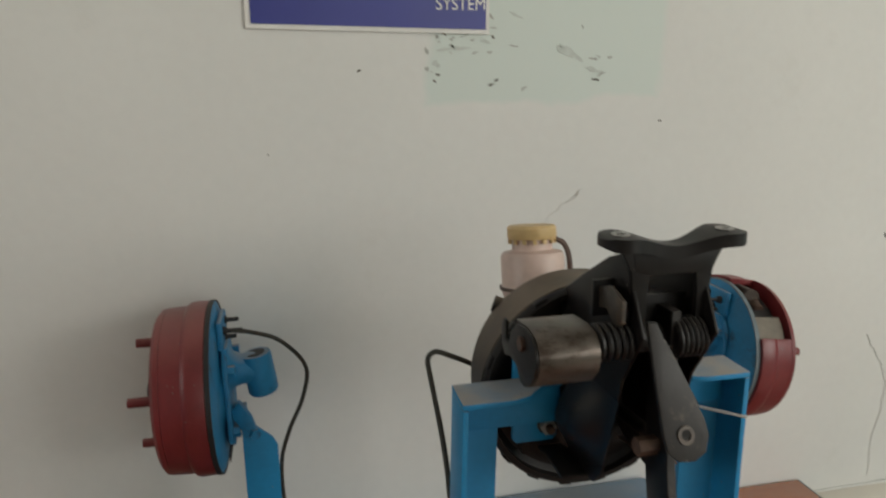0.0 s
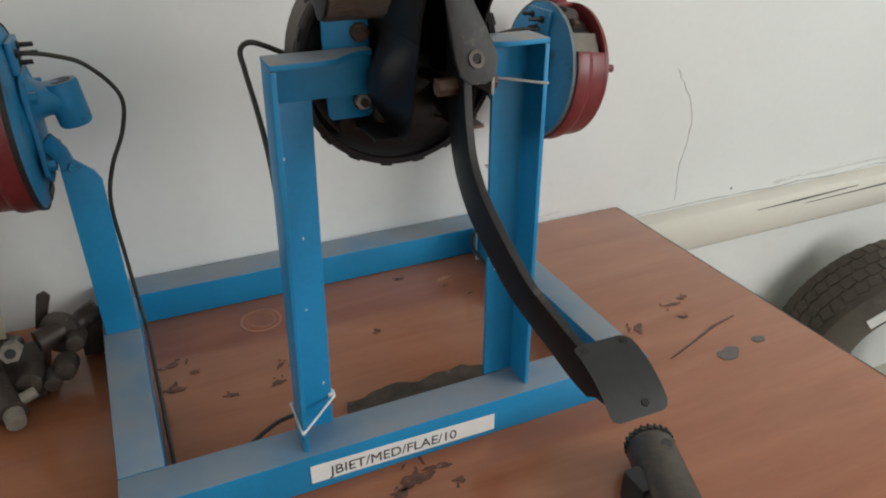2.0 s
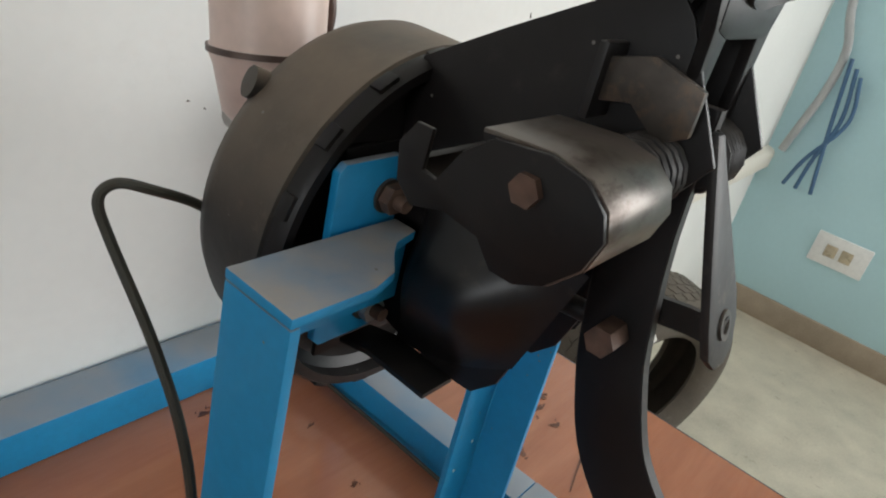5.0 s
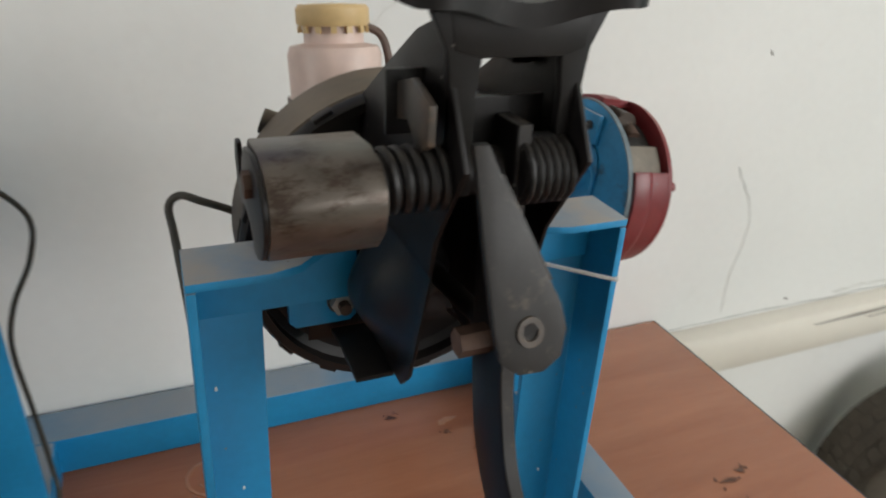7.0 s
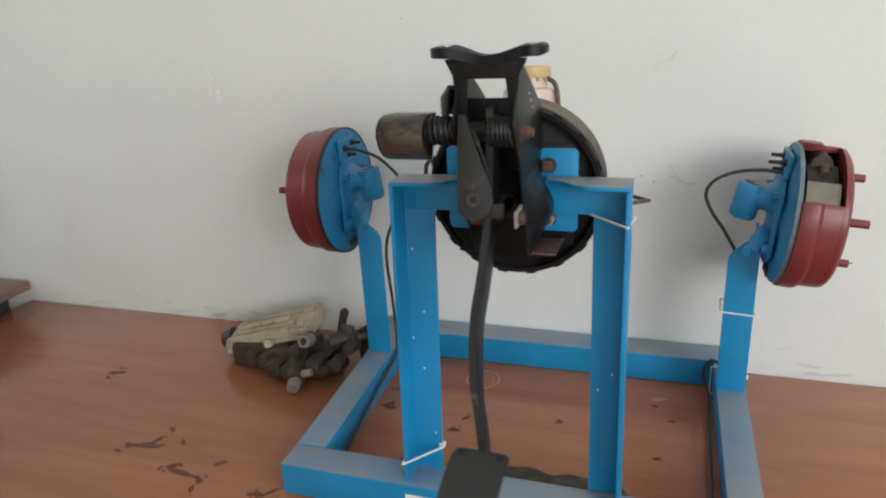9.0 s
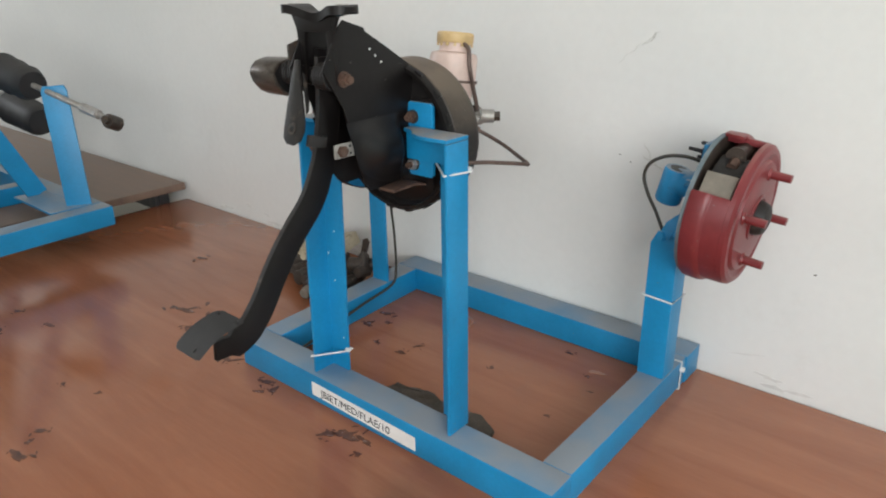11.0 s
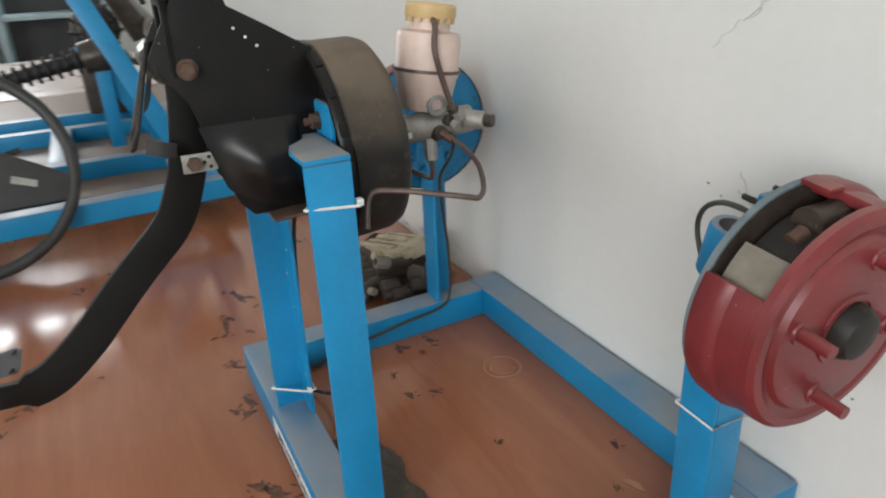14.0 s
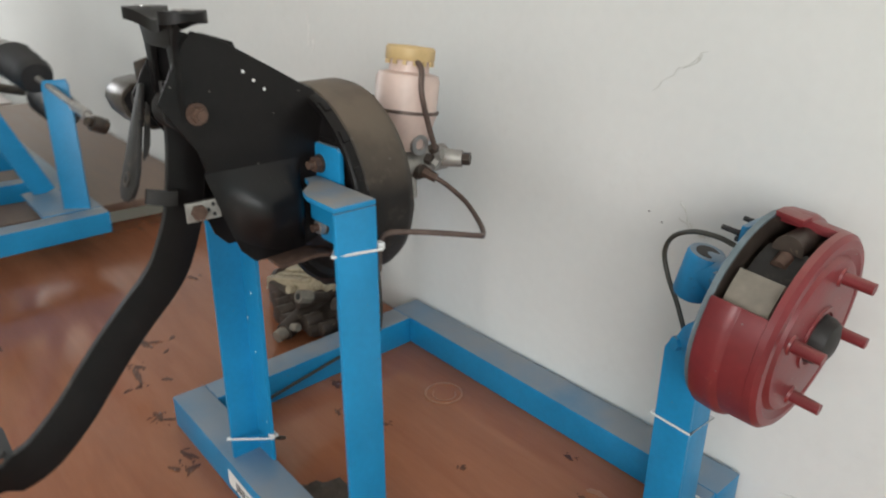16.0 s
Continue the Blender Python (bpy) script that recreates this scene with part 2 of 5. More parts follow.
def node_wood(name, c1, c2, rough):
    """Laminate with long grain along x, cathedral figure, and duller rubbed areas."""
    m = bpy.data.materials.new(name)
    m.use_nodes = True
    n, k = m.node_tree.nodes, m.node_tree.links
    b = n["Principled BSDF"]
    geo = n.new("ShaderNodeNewGeometry")
    mp = n.new("ShaderNodeMapping")
    mp.inputs["Scale"].default_value = (1.1, 9, 9)
    k.new(geo.outputs["Position"], mp.inputs["Vector"])
    fig, fine, rub = n.new("ShaderNodeTexNoise"), n.new("ShaderNodeTexNoise"), n.new("ShaderNodeTexNoise")
    for t, s, d, r in ((fig, 2.2, 4, 0.55), (fine, 22, 6, 0.7), (rub, 1, 6, 0.6)):
        t.inputs["Scale"].default_value, t.inputs["Detail"].default_value, t.inputs["Roughness"].default_value = s, d, r
    fig.inputs["Distortion"].default_value = 0.8
    k.new(mp.outputs[0], fig.inputs["Vector"])
    k.new(mp.outputs[0], fine.inputs["Vector"])
    rub.inputs["Scale"].default_value = 7
    k.new(geo.outputs["Position"], rub.inputs["Vector"])
    add = n.new("ShaderNodeMath")
    add.operation = "MULTIPLY_ADD"
    add.inputs[1].default_value = 0.42
    k.new(fine.outputs["Fac"], add.inputs[0])
    k.new(fig.outputs["Fac"], add.inputs[2])
    ramp = n.new("ShaderNodeValToRGB")
    e = ramp.color_ramp.elements
    e[0].position, e[1].position = 0.52, 1.04
    e[0].color, e[1].color = (*c1, 1), (*c2, 1)
    k.new(add.outputs[0], ramp.inputs["Fac"])
    dr = n.new("ShaderNodeValToRGB")
    dr.color_ramp.elements[0].position, dr.color_ramp.elements[1].position = 0.52, 0.78
    dr.color_ramp.elements[1].color = (0.4, 0.4, 0.4, 1)
    k.new(rub.outputs["Fac"], dr.inputs["Fac"])
    mix = n.new("ShaderNodeMix")
    mix.data_type = "RGBA"
    k.new(dr.outputs["Color"], mix.inputs["Factor"])
    k.new(ramp.outputs["Color"], mix.inputs["A"])
    mix.inputs["B"].default_value = (c1[0] * 0.82 + 0.03, c1[1] * 0.82 + 0.026, c1[2] * 0.82 + 0.022, 1)
    k.new(mix.outputs["Result"], b.inputs["Base Color"])
    mr = n.new("ShaderNodeMapRange")
    mr.inputs["To Min"].default_value, mr.inputs["To Max"].default_value = rough - 0.1, rough + 0.16
    k.new(rub.outputs["Fac"], mr.inputs["Value"])
    k.new(mr.outputs[0], b.inputs["Roughness"])
    bp = n.new("ShaderNodeBump")
    bp.inputs["Strength"].default_value, bp.inputs["Distance"].default_value = 0.05, 0.001
    k.new(add.outputs[0], bp.inputs["Height"])
    k.new(bp.outputs[0], b.inputs["Normal"])
    return m


WOOD = node_wood("brown_wood_laminate", (0.315, 0.111, 0.053), (0.415, 0.160, 0.080), 0.12)
FLOORMAT = mat("speckled_terrazzo", (0.46, 0.42, 0.33), 0.4, vary=0.18, scale=9, fine=120, bump=0.03, second=(0.30, 0.26, 0.20), patch=0.6)


# ---------- mesh helpers ----------
def thing(name, at, label, category, group=""):
    ob = new(name)
    ob.location = at
    ob.empty_display_size = 0.02
    return tagged(ob, label, category, group)


def part(name, bm, material, parent=None, label="", smooth=35, bevel=0.0):
    """Links a bmesh in world coordinates as one mesh object under a thing (an Empty) or under a part."""
    bmesh.ops.remove_doubles(bm, verts=bm.verts, dist=1e-6)
    if bevel:
        edges = [e for e in bm.edges if len(e.link_faces) == 2 and e.calc_face_angle(0) > radians(40)]
        bmesh.ops.bevel(bm, geom=edges, offset=bevel, segments=2, profile=0.6, affect="EDGES", clamp_overlap=True)
    bmesh.ops.recalc_face_normals(bm, faces=bm.faces)
    me = bpy.data.meshes.new(name)
    bm.to_mesh(me)
    bm.free()
    me.materials.append(material)
    me.shade_smooth()
    me.set_sharp_from_angle(angle=radians(smooth))
    ob = new(name, me)
    if parent:
        ob.parent = parent
        if parent.type == "EMPTY":
            ob.location = -parent.location
    if label:
        ob["label"] = label
    return ob


def solo(name, bm, material, label, category, kind="", smooth=35, bevel=0.0, group=""):
    return tagged(part(name, bm, material, None, "", smooth, bevel), label, category, group, kind)


def box(x0, x1, y0, y1, z0, z1, bm=None, m=None):
    bm = bm or bmesh.new()
    v = [bm.verts.new((x, y, z)) for x in (x0, x1) for y in (y0, y1) for z in (z0, z1)]
    for f in ((0, 1, 3, 2), (4, 6, 7, 5), (0, 4, 5, 1), (2, 3, 7, 6), (0, 2, 6, 4), (1, 5, 7, 3)):
        bm.faces.new([v[i] for i in f])
    if m:
        for p in v:
            p.co = m @ p.co
    return bm


def basis(axis, up=(0, 0, 1)):
    a = Vector(axis).normalized()
    u = Vector(up)
    if abs(a.dot(u)) > 0.98:
        u = Vector((0, 1, 0))
    s = u.cross(a).normalized()
    return a, s, a.cross(s).normalized()


def rod(p0, p1, r0, r1=None, seg=20, bm=None):
    """A capped cylinder or cone between two points."""
    bm = bm or bmesh.new()
    p0, p1, r1 = Vector(p0), Vector(p1), r0 if r1 is None else r1
    a, s, u = basis(p1 - p0)
    rings = [[bm.verts.new(p + r * (math.cos(t) * s + math.sin(t) * u)) for t in (2 * math.pi * i / seg for i in range(seg))]
             for p, r in ((p0, r0), (p1, r1))]
    for i in range(seg):
        j = (i + 1) % seg
        bm.faces.new((rings[0][i], rings[0][j], rings[1][j], rings[1][i]))
    bm.faces.new(rings[0][::-1])
    bm.faces.new(rings[1])
    return bm


def turned(profile, m, seg=48, t0=0.0, t1=360.0, bm=None):
    """A closed profile of (along, radius) swept round the local x axis from angle t0 to t1, 0 being up and 90 towards -y."""
    bm = bm or bmesh.new()
    full = t1 - t0 >= 359.9
    steps = seg if full else max(3, int(seg * (t1 - t0) / 360)) + 1
    rings = []
    for i in range(steps):
        t = radians(t0 + (t1 - t0) * i / (steps if full else steps - 1))
        rings.append([bm.verts.new(m @ Vector((a, -r * math.sin(t), r * math.cos(t)))) for a, r in profile])
    n = len(profile)
    for i in range(steps if full else steps - 1):
        p, q = rings[i], rings[(i + 1) % steps]
        for j in range(n):
            k2 = (j + 1) % n
            if profile[j][1] < 1e-6 and profile[k2][1] < 1e-6:
                continue
            bm.faces.new((p[j], q[j], q[k2], p[k2]))
    if not full:
        bm.faces.new(rings[0])
        bm.faces.new(rings[-1][::-1])
    bmesh.ops.remove_doubles(bm, verts=bm.verts, dist=1e-6)
    return bm


def slab(outline, axis, a, b, bm=None, m=None):
    """A flat plate: an outline in the two other axes, from a to b along 'x', 'y' or 'z'."""
    bm = bm or bmesh.new()

    def at(p, h):
        v = {"x": (h, p[0], p[1]), "y": (p[0], h, p[1]), "z": (p[0], p[1], h)}[axis]
        return m @ Vector(v) if m else Vector(v)

    lo, hi = [bm.verts.new(at(p, a)) for p in outline], [bm.verts.new(at(p, b)) for p in outline]
    for i in range(len(outline)):
        j = (i + 1) % len(outline)
        bm.faces.new((lo[i], lo[j], hi[j], hi[i]))
    bm.faces.new(lo[::-1])
    bm.faces.new(hi)
    return bm


def curve_points(pts, n=8):
    """Points of a smooth line through pts."""
    p = [Vector(q) for q in pts]
    p = [2 * p[0] - p[1], *p, 2 * p[-1] - p[-2]]
    out = []
    for i in range(1, len(p) - 2):
        for j in range(n):
            t = j / n
            out.append(0.5 * (2 * p[i] + (p[i + 1] - p[i - 1]) * t + (2 * p[i - 1] - 5 * p[i] + 4 * p[i + 1] - p[i + 2]) * t * t
                              + (3 * p[i] - p[i - 1] - 3 * p[i + 1] + p[i + 2]) * t ** 3))
    return out + [p[-2]]


def pipe(pts, r, seg=10, n=8, bm=None, smooth=True):
    bm = bm or bmesh.new()
    c = curve_points(pts, n) if smooth else [Vector(q) for q in pts]
    rings, s_old = [], None
    for i, q in enumerate(c):
        a = (c[min(i + 1, len(c) - 1)] - c[max(i - 1, 0)]).normalized()
        s = s_old - a * s_old.dot(a) if s_old else basis(a)[1]
        s.normalize()
        s_old, u = s, a.cross(s)
        rings.append([bm.verts.new(q + r * (math.cos(t) * s + math.sin(t) * u)) for t in (2 * math.pi * k / seg for k in range(seg))])
    for p, q in zip(rings, rings[1:]):
        for i in range(seg):
            j = (i + 1) % seg
            bm.faces.new((p[i], p[j], q[j], q[i]))
    bm.faces.new(rings[0][::-1])
    bm.faces.new(rings[-1])
    return bm


def bar(centres, half_w, half_t, side, bm=None):
    """A flat bar along a line: half_t along the fixed direction side, half_w across."""
    bm = bm or bmesh.new()
    c, side = [Vector(q) for q in centres], Vector(side).normalized()
    rings = []
    for i, q in enumerate(c):
        a = (c[min(i + 1, len(c) - 1)] - c[max(i - 1, 0)]).normalized()
        w = a.cross(side).normalized()
        hw = half_w[i] if isinstance(half_w, (list, tuple)) else half_w
        rings.append([bm.verts.new(q + x * hw * w + y * half_t * side) for x, y in ((-1, -1), (1, -1), (1, 1), (-1, 1))])
    for p, q in zip(rings, rings[1:]):
        for i in range(4):
            bm.faces.new((p[i], p[(i + 1) % 4], q[(i + 1) % 4], q[i]))
    bm.faces.new(rings[0][::-1])
    bm.faces.new(rings[-1])
    return bm


def blot(cx, cy, rx, ry, turn, seed, rag=0.3, n=22):
    """An irregular closed outline."""
    rnd = random.Random(seed)
    ph = [rnd.uniform(0, 6.28) for _ in range(4)]
    out = []
    for i in range(n):
        t = 2 * math.pi * i / n
        w = 1 + rag * (0.5 * math.sin(2 * t + ph[0]) + 0.35 * math.sin(3 * t + ph[1]) + 0.25 * math.sin(5 * t + ph[2]) + 0.2 * math.sin(9 * t + ph[3]))
        x, y = rx * w * math.cos(t), ry * w * math.sin(t)
        c, s = math.cos(radians(turn)), math.sin(radians(turn))
        out.append((cx + x * c - y * s, cy + x * s + y * c))
    return out


def letters(text, height, m, material, name, parent=None, depth=0.0006, align="LEFT"):
    cu = bpy.data.curves.new(name, "FONT")
    cu.body, cu.size, cu.extrude, cu.align_x = text, height * 1.37, depth, align
    tmp = bpy.data.objects.new(name, cu)
    me = bpy.data.meshes.new_from_object(tmp)
    bpy.data.objects.remove(tmp)
    me.transform(m)
    me.materials.append(material)
    ob = new(name, me)
    if parent:
        ob.parent = parent
        if parent.type == "EMPTY":
            ob.location = -parent.location
    return ob


def hexagon(p, axis, r, h, bm=None):
    a = Vector(axis).normalized()
    return rod(Vector(p), Vector(p) + a * h, r, r, 6, bm)


# ---------- the room ----------
TOP = 0.75          # table top
WY = 0.484          # face of the long wall
XL, XR, YF, HZ = -4.92, 3.1, -4.5, 3.1


def wall_with_window(name, along, at0, at1, thick, opening, material, label):
    """A wall from 4 blocks round an opening (from, to, sill, head)."""
    a, b, lo, hi = opening
    bm = bmesh.new()
    if along == "x":
        for x0, x1, z0, z1 in ((at0, a, 0, HZ), (b, at1, 0, HZ), (a, b, 0, lo), (a, b, hi, HZ)):
            box(x0, x1, thick[0], thick[1], z0, z1, bm)
    else:
        for y0, y1, z0, z1 in ((at0, a, 0, HZ), (b, at1, 0, HZ), (a, b, 0, lo), (a, b, hi, HZ)):
            box(thick[0], thick[1], y0, y1, z0, z1, bm)
    return solo(name, bm, material, label, "wall", "structure")


solo("floor", box(XL, XR, YF, WY, -0.1, 0.0), FLOORMAT, "speckled cream terrazzo floor with worn stains", "floor", "structure")
solo("ceiling", box(XL - 0.2, XR + 0.2, YF - 0.2, WY + 0.2, HZ, HZ + 0.12), CEILING, "plain white painted ceiling", "ceiling", "structure")
solo("wall_back", box(XL, XR, WY, WY + 0.2, -0.1, HZ), WALL, "old white plaster wall with mint patch and scuffs", "wall", "structure")
wall_with_window("wall_right", "y", YF, WY, (XR, XR + 0.2), (-3.3, -1.3, 1.3, 2.7), BLUEWALL, "pale blue painted wall with a window")
wall_with_window("wall_front", "x", XL, XR, (YF - 0.2, YF), (0.5, 2.9, 1.5, 2.75), WALL, "white painted wall with a wide window")
wall_with_window("wall_left", "y", YF, WY, (XL - 0.2, XL), (-1.9, -0.4, 1.75, 2.85), WALL, "white painted wall with a bright window")


def window(name, along, fixed, a, b, lo, hi):
    w = thing(name, (fixed, (a + b) / 2, lo) if along == "y" else ((a + b) / 2, fixed, lo), "grey painted window frame open to daylight", "window")
    tagged(w, kind="structure")
    spans = [(a, a + 0.05, lo, hi), (b - 0.05, b, lo, hi), (a, b, lo, lo + 0.05), (a, b, hi - 0.05, hi), ((a + b) / 2 - 0.025, (a + b) / 2 + 0.025, lo, hi)]
    for s0, s1, z0, z1 in spans:
        q = box(fixed - 0.03, fixed + 0.03, s0, s1, z0, z1) if along == "y" else box(s0, s1, fixed - 0.03, fixed + 0.03, z0, z1)
        part("window_bar", q, GLASS, w, bevel=0.004)


window("window_1", "y", XR + 0.12, -3.3, -1.3, 1.3, 2.7)
window("window_2", "x", YF - 0.12, 0.5, 2.9, 1.5, 2.75)
window("window_3", "y", XL - 0.12, -1.9, -0.4, 1.75, 2.85)

# ledge along the wall beyond the table, and its dark crack line
lb = slab([(WY - 0.030, 0.622), (WY - 0.036, 0.630), (WY - 0.038, 0.690), (WY - 0.030, 0.704), (WY, 0.714), (WY, 0.60)], "x", 0.97, XR)
solo("wall_ledge", lb, LEDGE, "cream painted ledge along the white wall", "ledge", "structure", bevel=0.004)
solo("baseboard", box(XR - 0.015, XR, YF, WY - 0.001, 0.0, 0.11), mat("tan_skirting", (0.36, 0.29, 0.22), 0.5, vary=0.2, scale=8, bump=0.05), "tan stone skirting below pale blue wall", "skirting", "structure", bevel=0.003)

# marks on the wall
SMUDGE = mat("grey_wall_smudge", (0.42, 0.43, 0.40), 0.8, vary=0.15, scale=80, bump=0.1)
FAINT = mat("faint_wall_scratch", (0.60, 0.595, 0.56), 0.8, vary=0.1, scale=80, bump=0.1)
MINTGREY = mat("grey_mint_smudge", (0.55, 0.59, 0.555), 0.8, vary=0.1, scale=80, bump=0.1)
DARKMARK = mat("dark_wall_chip", (0.13, 0.12, 0.10), 0.8, vary=0.3, scale=80, bump=0.1)
WHITECHIP = mat("fresh_white_chip", (0.80, 0.79, 0.76), 0.8, vary=0.1, scale=80, bump=0.1)


def wall_mark(x, z, rx, rz, turn, seed, material, name="wall_chip", label="small dark chip in the wall paint", rag=0.5):
    o = slab(blot(x, z, rx, rz, turn, seed, rag, 16), "y", WY - 0.0008, WY + 0.002)
    solo(name, o, material, label, "paint chip")


def wall_crack(pts, w, material, label):
    bm, rnd = bmesh.new(), random.Random(len(pts) * 7 + int(pts[0][0] * 100))
    fine = []
    for (x0, z0), (x1, z1) in zip(pts, pts[1:]):
        for i in range(6):
            t = i / 6
            fine.append((x0 + (x1 - x0) * t + rnd.uniform(-1, 1) * 0.003, z0 + (z1 - z0) * t + rnd.uniform(-1, 1) * 0.003))
    fine.append(pts[-1])
    bar([(x, WY - 0.0002, z) for x, z in fine], [w * rnd.uniform(0.3, 1.2) for _ in fine], 0.0008, (0, 1, 0), bm)
    solo("wall_crack", bm, material, label, "crack")


for i, (x, z, rx, rz, tn) in enumerate([(0.168, 1.476, .0035, .002, 20), (0.272, 1.528, .009, .003, 0), (0.30, 1.529, .022, .0016, -2), (0.354, 1.548, .003, .005, 40),
                                        (0.262, 1.478, .003, .005, 30), (0.352, 1.50, .004, .003, 0), (0.262, 1.502, .003, .006, 10), (0.49, 1.535, .001, .003, 20),
                                        (0.041, 1.367, .0015, .001, 0), (1.057, 1.198, .002, .006, 10),
                                        (1.108, 1.471, .002, .004, 0), (0.777, 0.965, .0025, .002, 0), (0.66, 0.93, .002, .0015, 0), (0.45, 1.10, .002, .0015, 0),
                                        (0.47, 1.09, .0015, .0015, 0), (1.55, 0.66, .004, .003, 0), (1.25, 0.735, .005, .003, 20), (-0.10, 1.02, .003, .002, 0), (0.62, 1.40, .003, .002, 0)]):
    wall_mark(x, z, rx * 0.75, rz * 0.75, tn, i + 3, SMUDGE if 0 < i < 8 else DARKMARK)
for i, (x, z, rx, rz, tn) in enumerate([(0.30, 1.505, .03, .007, 5), (0.345, 1.515, .01, .006, 0), (0.47, 1.50, .035, .012, -35), (0.51, 1.475, .02, .008, -10), (0.275, 1.485, .008, .010, 0), (0.39, 1.55, .015, .004, -20)]):
    wall_mark(x, z, rx * 0.6, rz * 0.45, tn, i + 60, MINTGREY, "wall_smudge", "faint grey smudge on the mint wall patch", 0.7)
rs = random.Random(41)
for i in range(34):
    edge = i % 3
    x = 0.268 + abs(rs.gauss(0, 0.018)) if edge == 0 else rs.uniform(0.262, 0.36) if edge == 1 else rs.uniform(0.27, 0.55)
    z = rs.uniform(1.455, 1.545) if edge == 0 else rs.uniform(1.515, 1.535) if edge == 1 else rs.uniform(1.445, 1.52)
    wall_mark(x, z, rs.uniform(0.0012, 0.006 if edge else 0.003), rs.uniform(0.0008, 0.0022), rs.uniform(-25, 25), i + 120, SMUDGE if i % 4 else DARKMARK, "paint_scuff", "small grey scuff on the mint wall patch", 0.8)
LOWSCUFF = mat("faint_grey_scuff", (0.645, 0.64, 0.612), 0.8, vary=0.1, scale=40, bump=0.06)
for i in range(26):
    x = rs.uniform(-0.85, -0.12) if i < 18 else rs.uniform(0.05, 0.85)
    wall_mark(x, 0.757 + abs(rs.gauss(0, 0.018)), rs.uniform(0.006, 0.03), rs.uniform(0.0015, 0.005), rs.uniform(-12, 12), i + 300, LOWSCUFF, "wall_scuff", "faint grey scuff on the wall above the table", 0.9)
wall_crack([(1.046, 1.02), (1.066, 0.99), (1.09, 0.955)], 0.0005, SMUDGE, "thin dark crack in the white wall")
wall_crack([(1.09, 0.955), (1.105, 0.90), (1.09, 0.82), (1.092, 0.735)], 0.0003, FAINT, "faint hairline crack in the white wall")
wall_crack([(0.49, 1.126), (0.507, 1.10), (0.525, 1.085)], 0.0008, FAINT, "hairline scratches in the wall paint")
wall_crack([(0.49, 1.105), (0.512, 1.092), (0.535, 1.088)], 0.0010, FAINT, "hairline scratches in the wall paint")
wall_crack([(0.50, 1.30), (0.464, 1.276), (0.434, 1.25)], 0.0004, FAINT, "faint slanting scratch on the white wall")
wall_crack([(0.47, 1.277), (0.489, 1.292), (0.494, 1.300)], 0.0004, FAINT, "faint slanting scratch on the white wall")
wall_crack([(0.98, 0.717), (1.25, 0.719), (1.5, 0.716), (1.8, 0.719), (2.3, 0.716)], 0.0012, SMUDGE, "dark crack along the top of the ledge")
wall_crack([(1.38, 0.726), (1.46, 0.731), (1.55, 0.728), (1.9, 0.733)], 0.0030, FAINT, "ragged flaking line above the ledge")
for x0, x1 in ((1.30, 1.62), (1.45, 2.2)):
    bm = bmesh.new()
    bar([(x0, WY - 0.0385, 0.688 - 0.01 * (x1 > 2)), (x0 * 0.6 + x1 * 0.4, WY - 0.0384, 0.690 - 0.008 * (x1 > 2)), (x1, WY - 0.0385, 0.694 - 0.012 * (x1 > 2))], [0.0005, 0.0022, 0.0008], 0.0006, (0, 1, 0), bm)
    solo("ledge_crack", bm, DARKMARK, "dark open crack along the cream ledge", "crack")
wall_crack([(-0.37, 1.24), (-0.365, 1.27), (-0.372, 1.30)], 0.003, WHITECHIP, "bare white scrape on the wall")
wall_crack([(-0.352, 1.23), (-0.350, 1.25)], 0.003, WHITECHIP, "bare white scrape on the wall")

# poster
po = thing("wall_poster", (0.19, WY, 1.543), "blue printed wall poster with a white border", "poster")
part("sheet", slab([(0.024, 1.530), (0.350, 1.524), (0.352, 1.95), (0.026, 1.95)], "y", WY - 0.004, WY - 0.001), PAPER, po, "white paper border")
part("print", slab([(0.031, 1.536), (0.345, 1.530), (0.347, 1.94), (0.033, 1.94)], "y", WY - 0.0052, WY - 0.0042), POSTER, po, "deep blue printed field")
letters("SYSTEM", 0.0165, pose(0.345, WY - 0.0056, 1.5555, 90, 0, 0) @ Matrix.Diagonal((0.92, 1, 1, 1)), PAPER, "lettering", po, align="RIGHT")

# socket and conduit on the blue wall
so = thing("wall_socket", (XR, 0.06, 0.41), "white double wall socket on pale blue wall", "socket")
part("plate", box(XR - 0.012, XR, -0.05, 0.16, 0.345, 0.475), WHITEPL, so, bevel=0.004)
for y in (0.03, 0.09):
    part("outlet", box(XR - 0.016, XR - 0.0125, y - 0.022, y + 0.022, 0.385, 0.435), CREAMOLD, so, bevel=0.002)
cd = thing("cable_bundle", (XR - 0.03, 0.42, 0.65), "grey cables hanging in the corner of the wall", "cable")
part("grey_conduit", pipe([(XR - 0.03, 0.55 - 0.10, 3.0), (XR - 0.03, 0.44, 1.5), (XR - 0.035, 0.36, 1.10), (XR - 0.04, 0.42, 0.72)], 0.016), mat("grey_conduit", (0.36, 0.37, 0.37), 0.5), cd)
for i, dy in enumerate((0.0, 0.03, 0.055)):
    part("blue_wire", pipe([(XR - 0.05, 0.33 - dy, 1.12 - dy), (XR - 0.045, 0.30 - dy, 0.9), (XR - 0.05, 0.27 + dy, 0.72), (XR - 0.05, 0.25 + dy * 2, 0.60)], 0.008),
         mat("dull_blue_wire", (0.05, 0.12, 0.22), 0.5), cd)

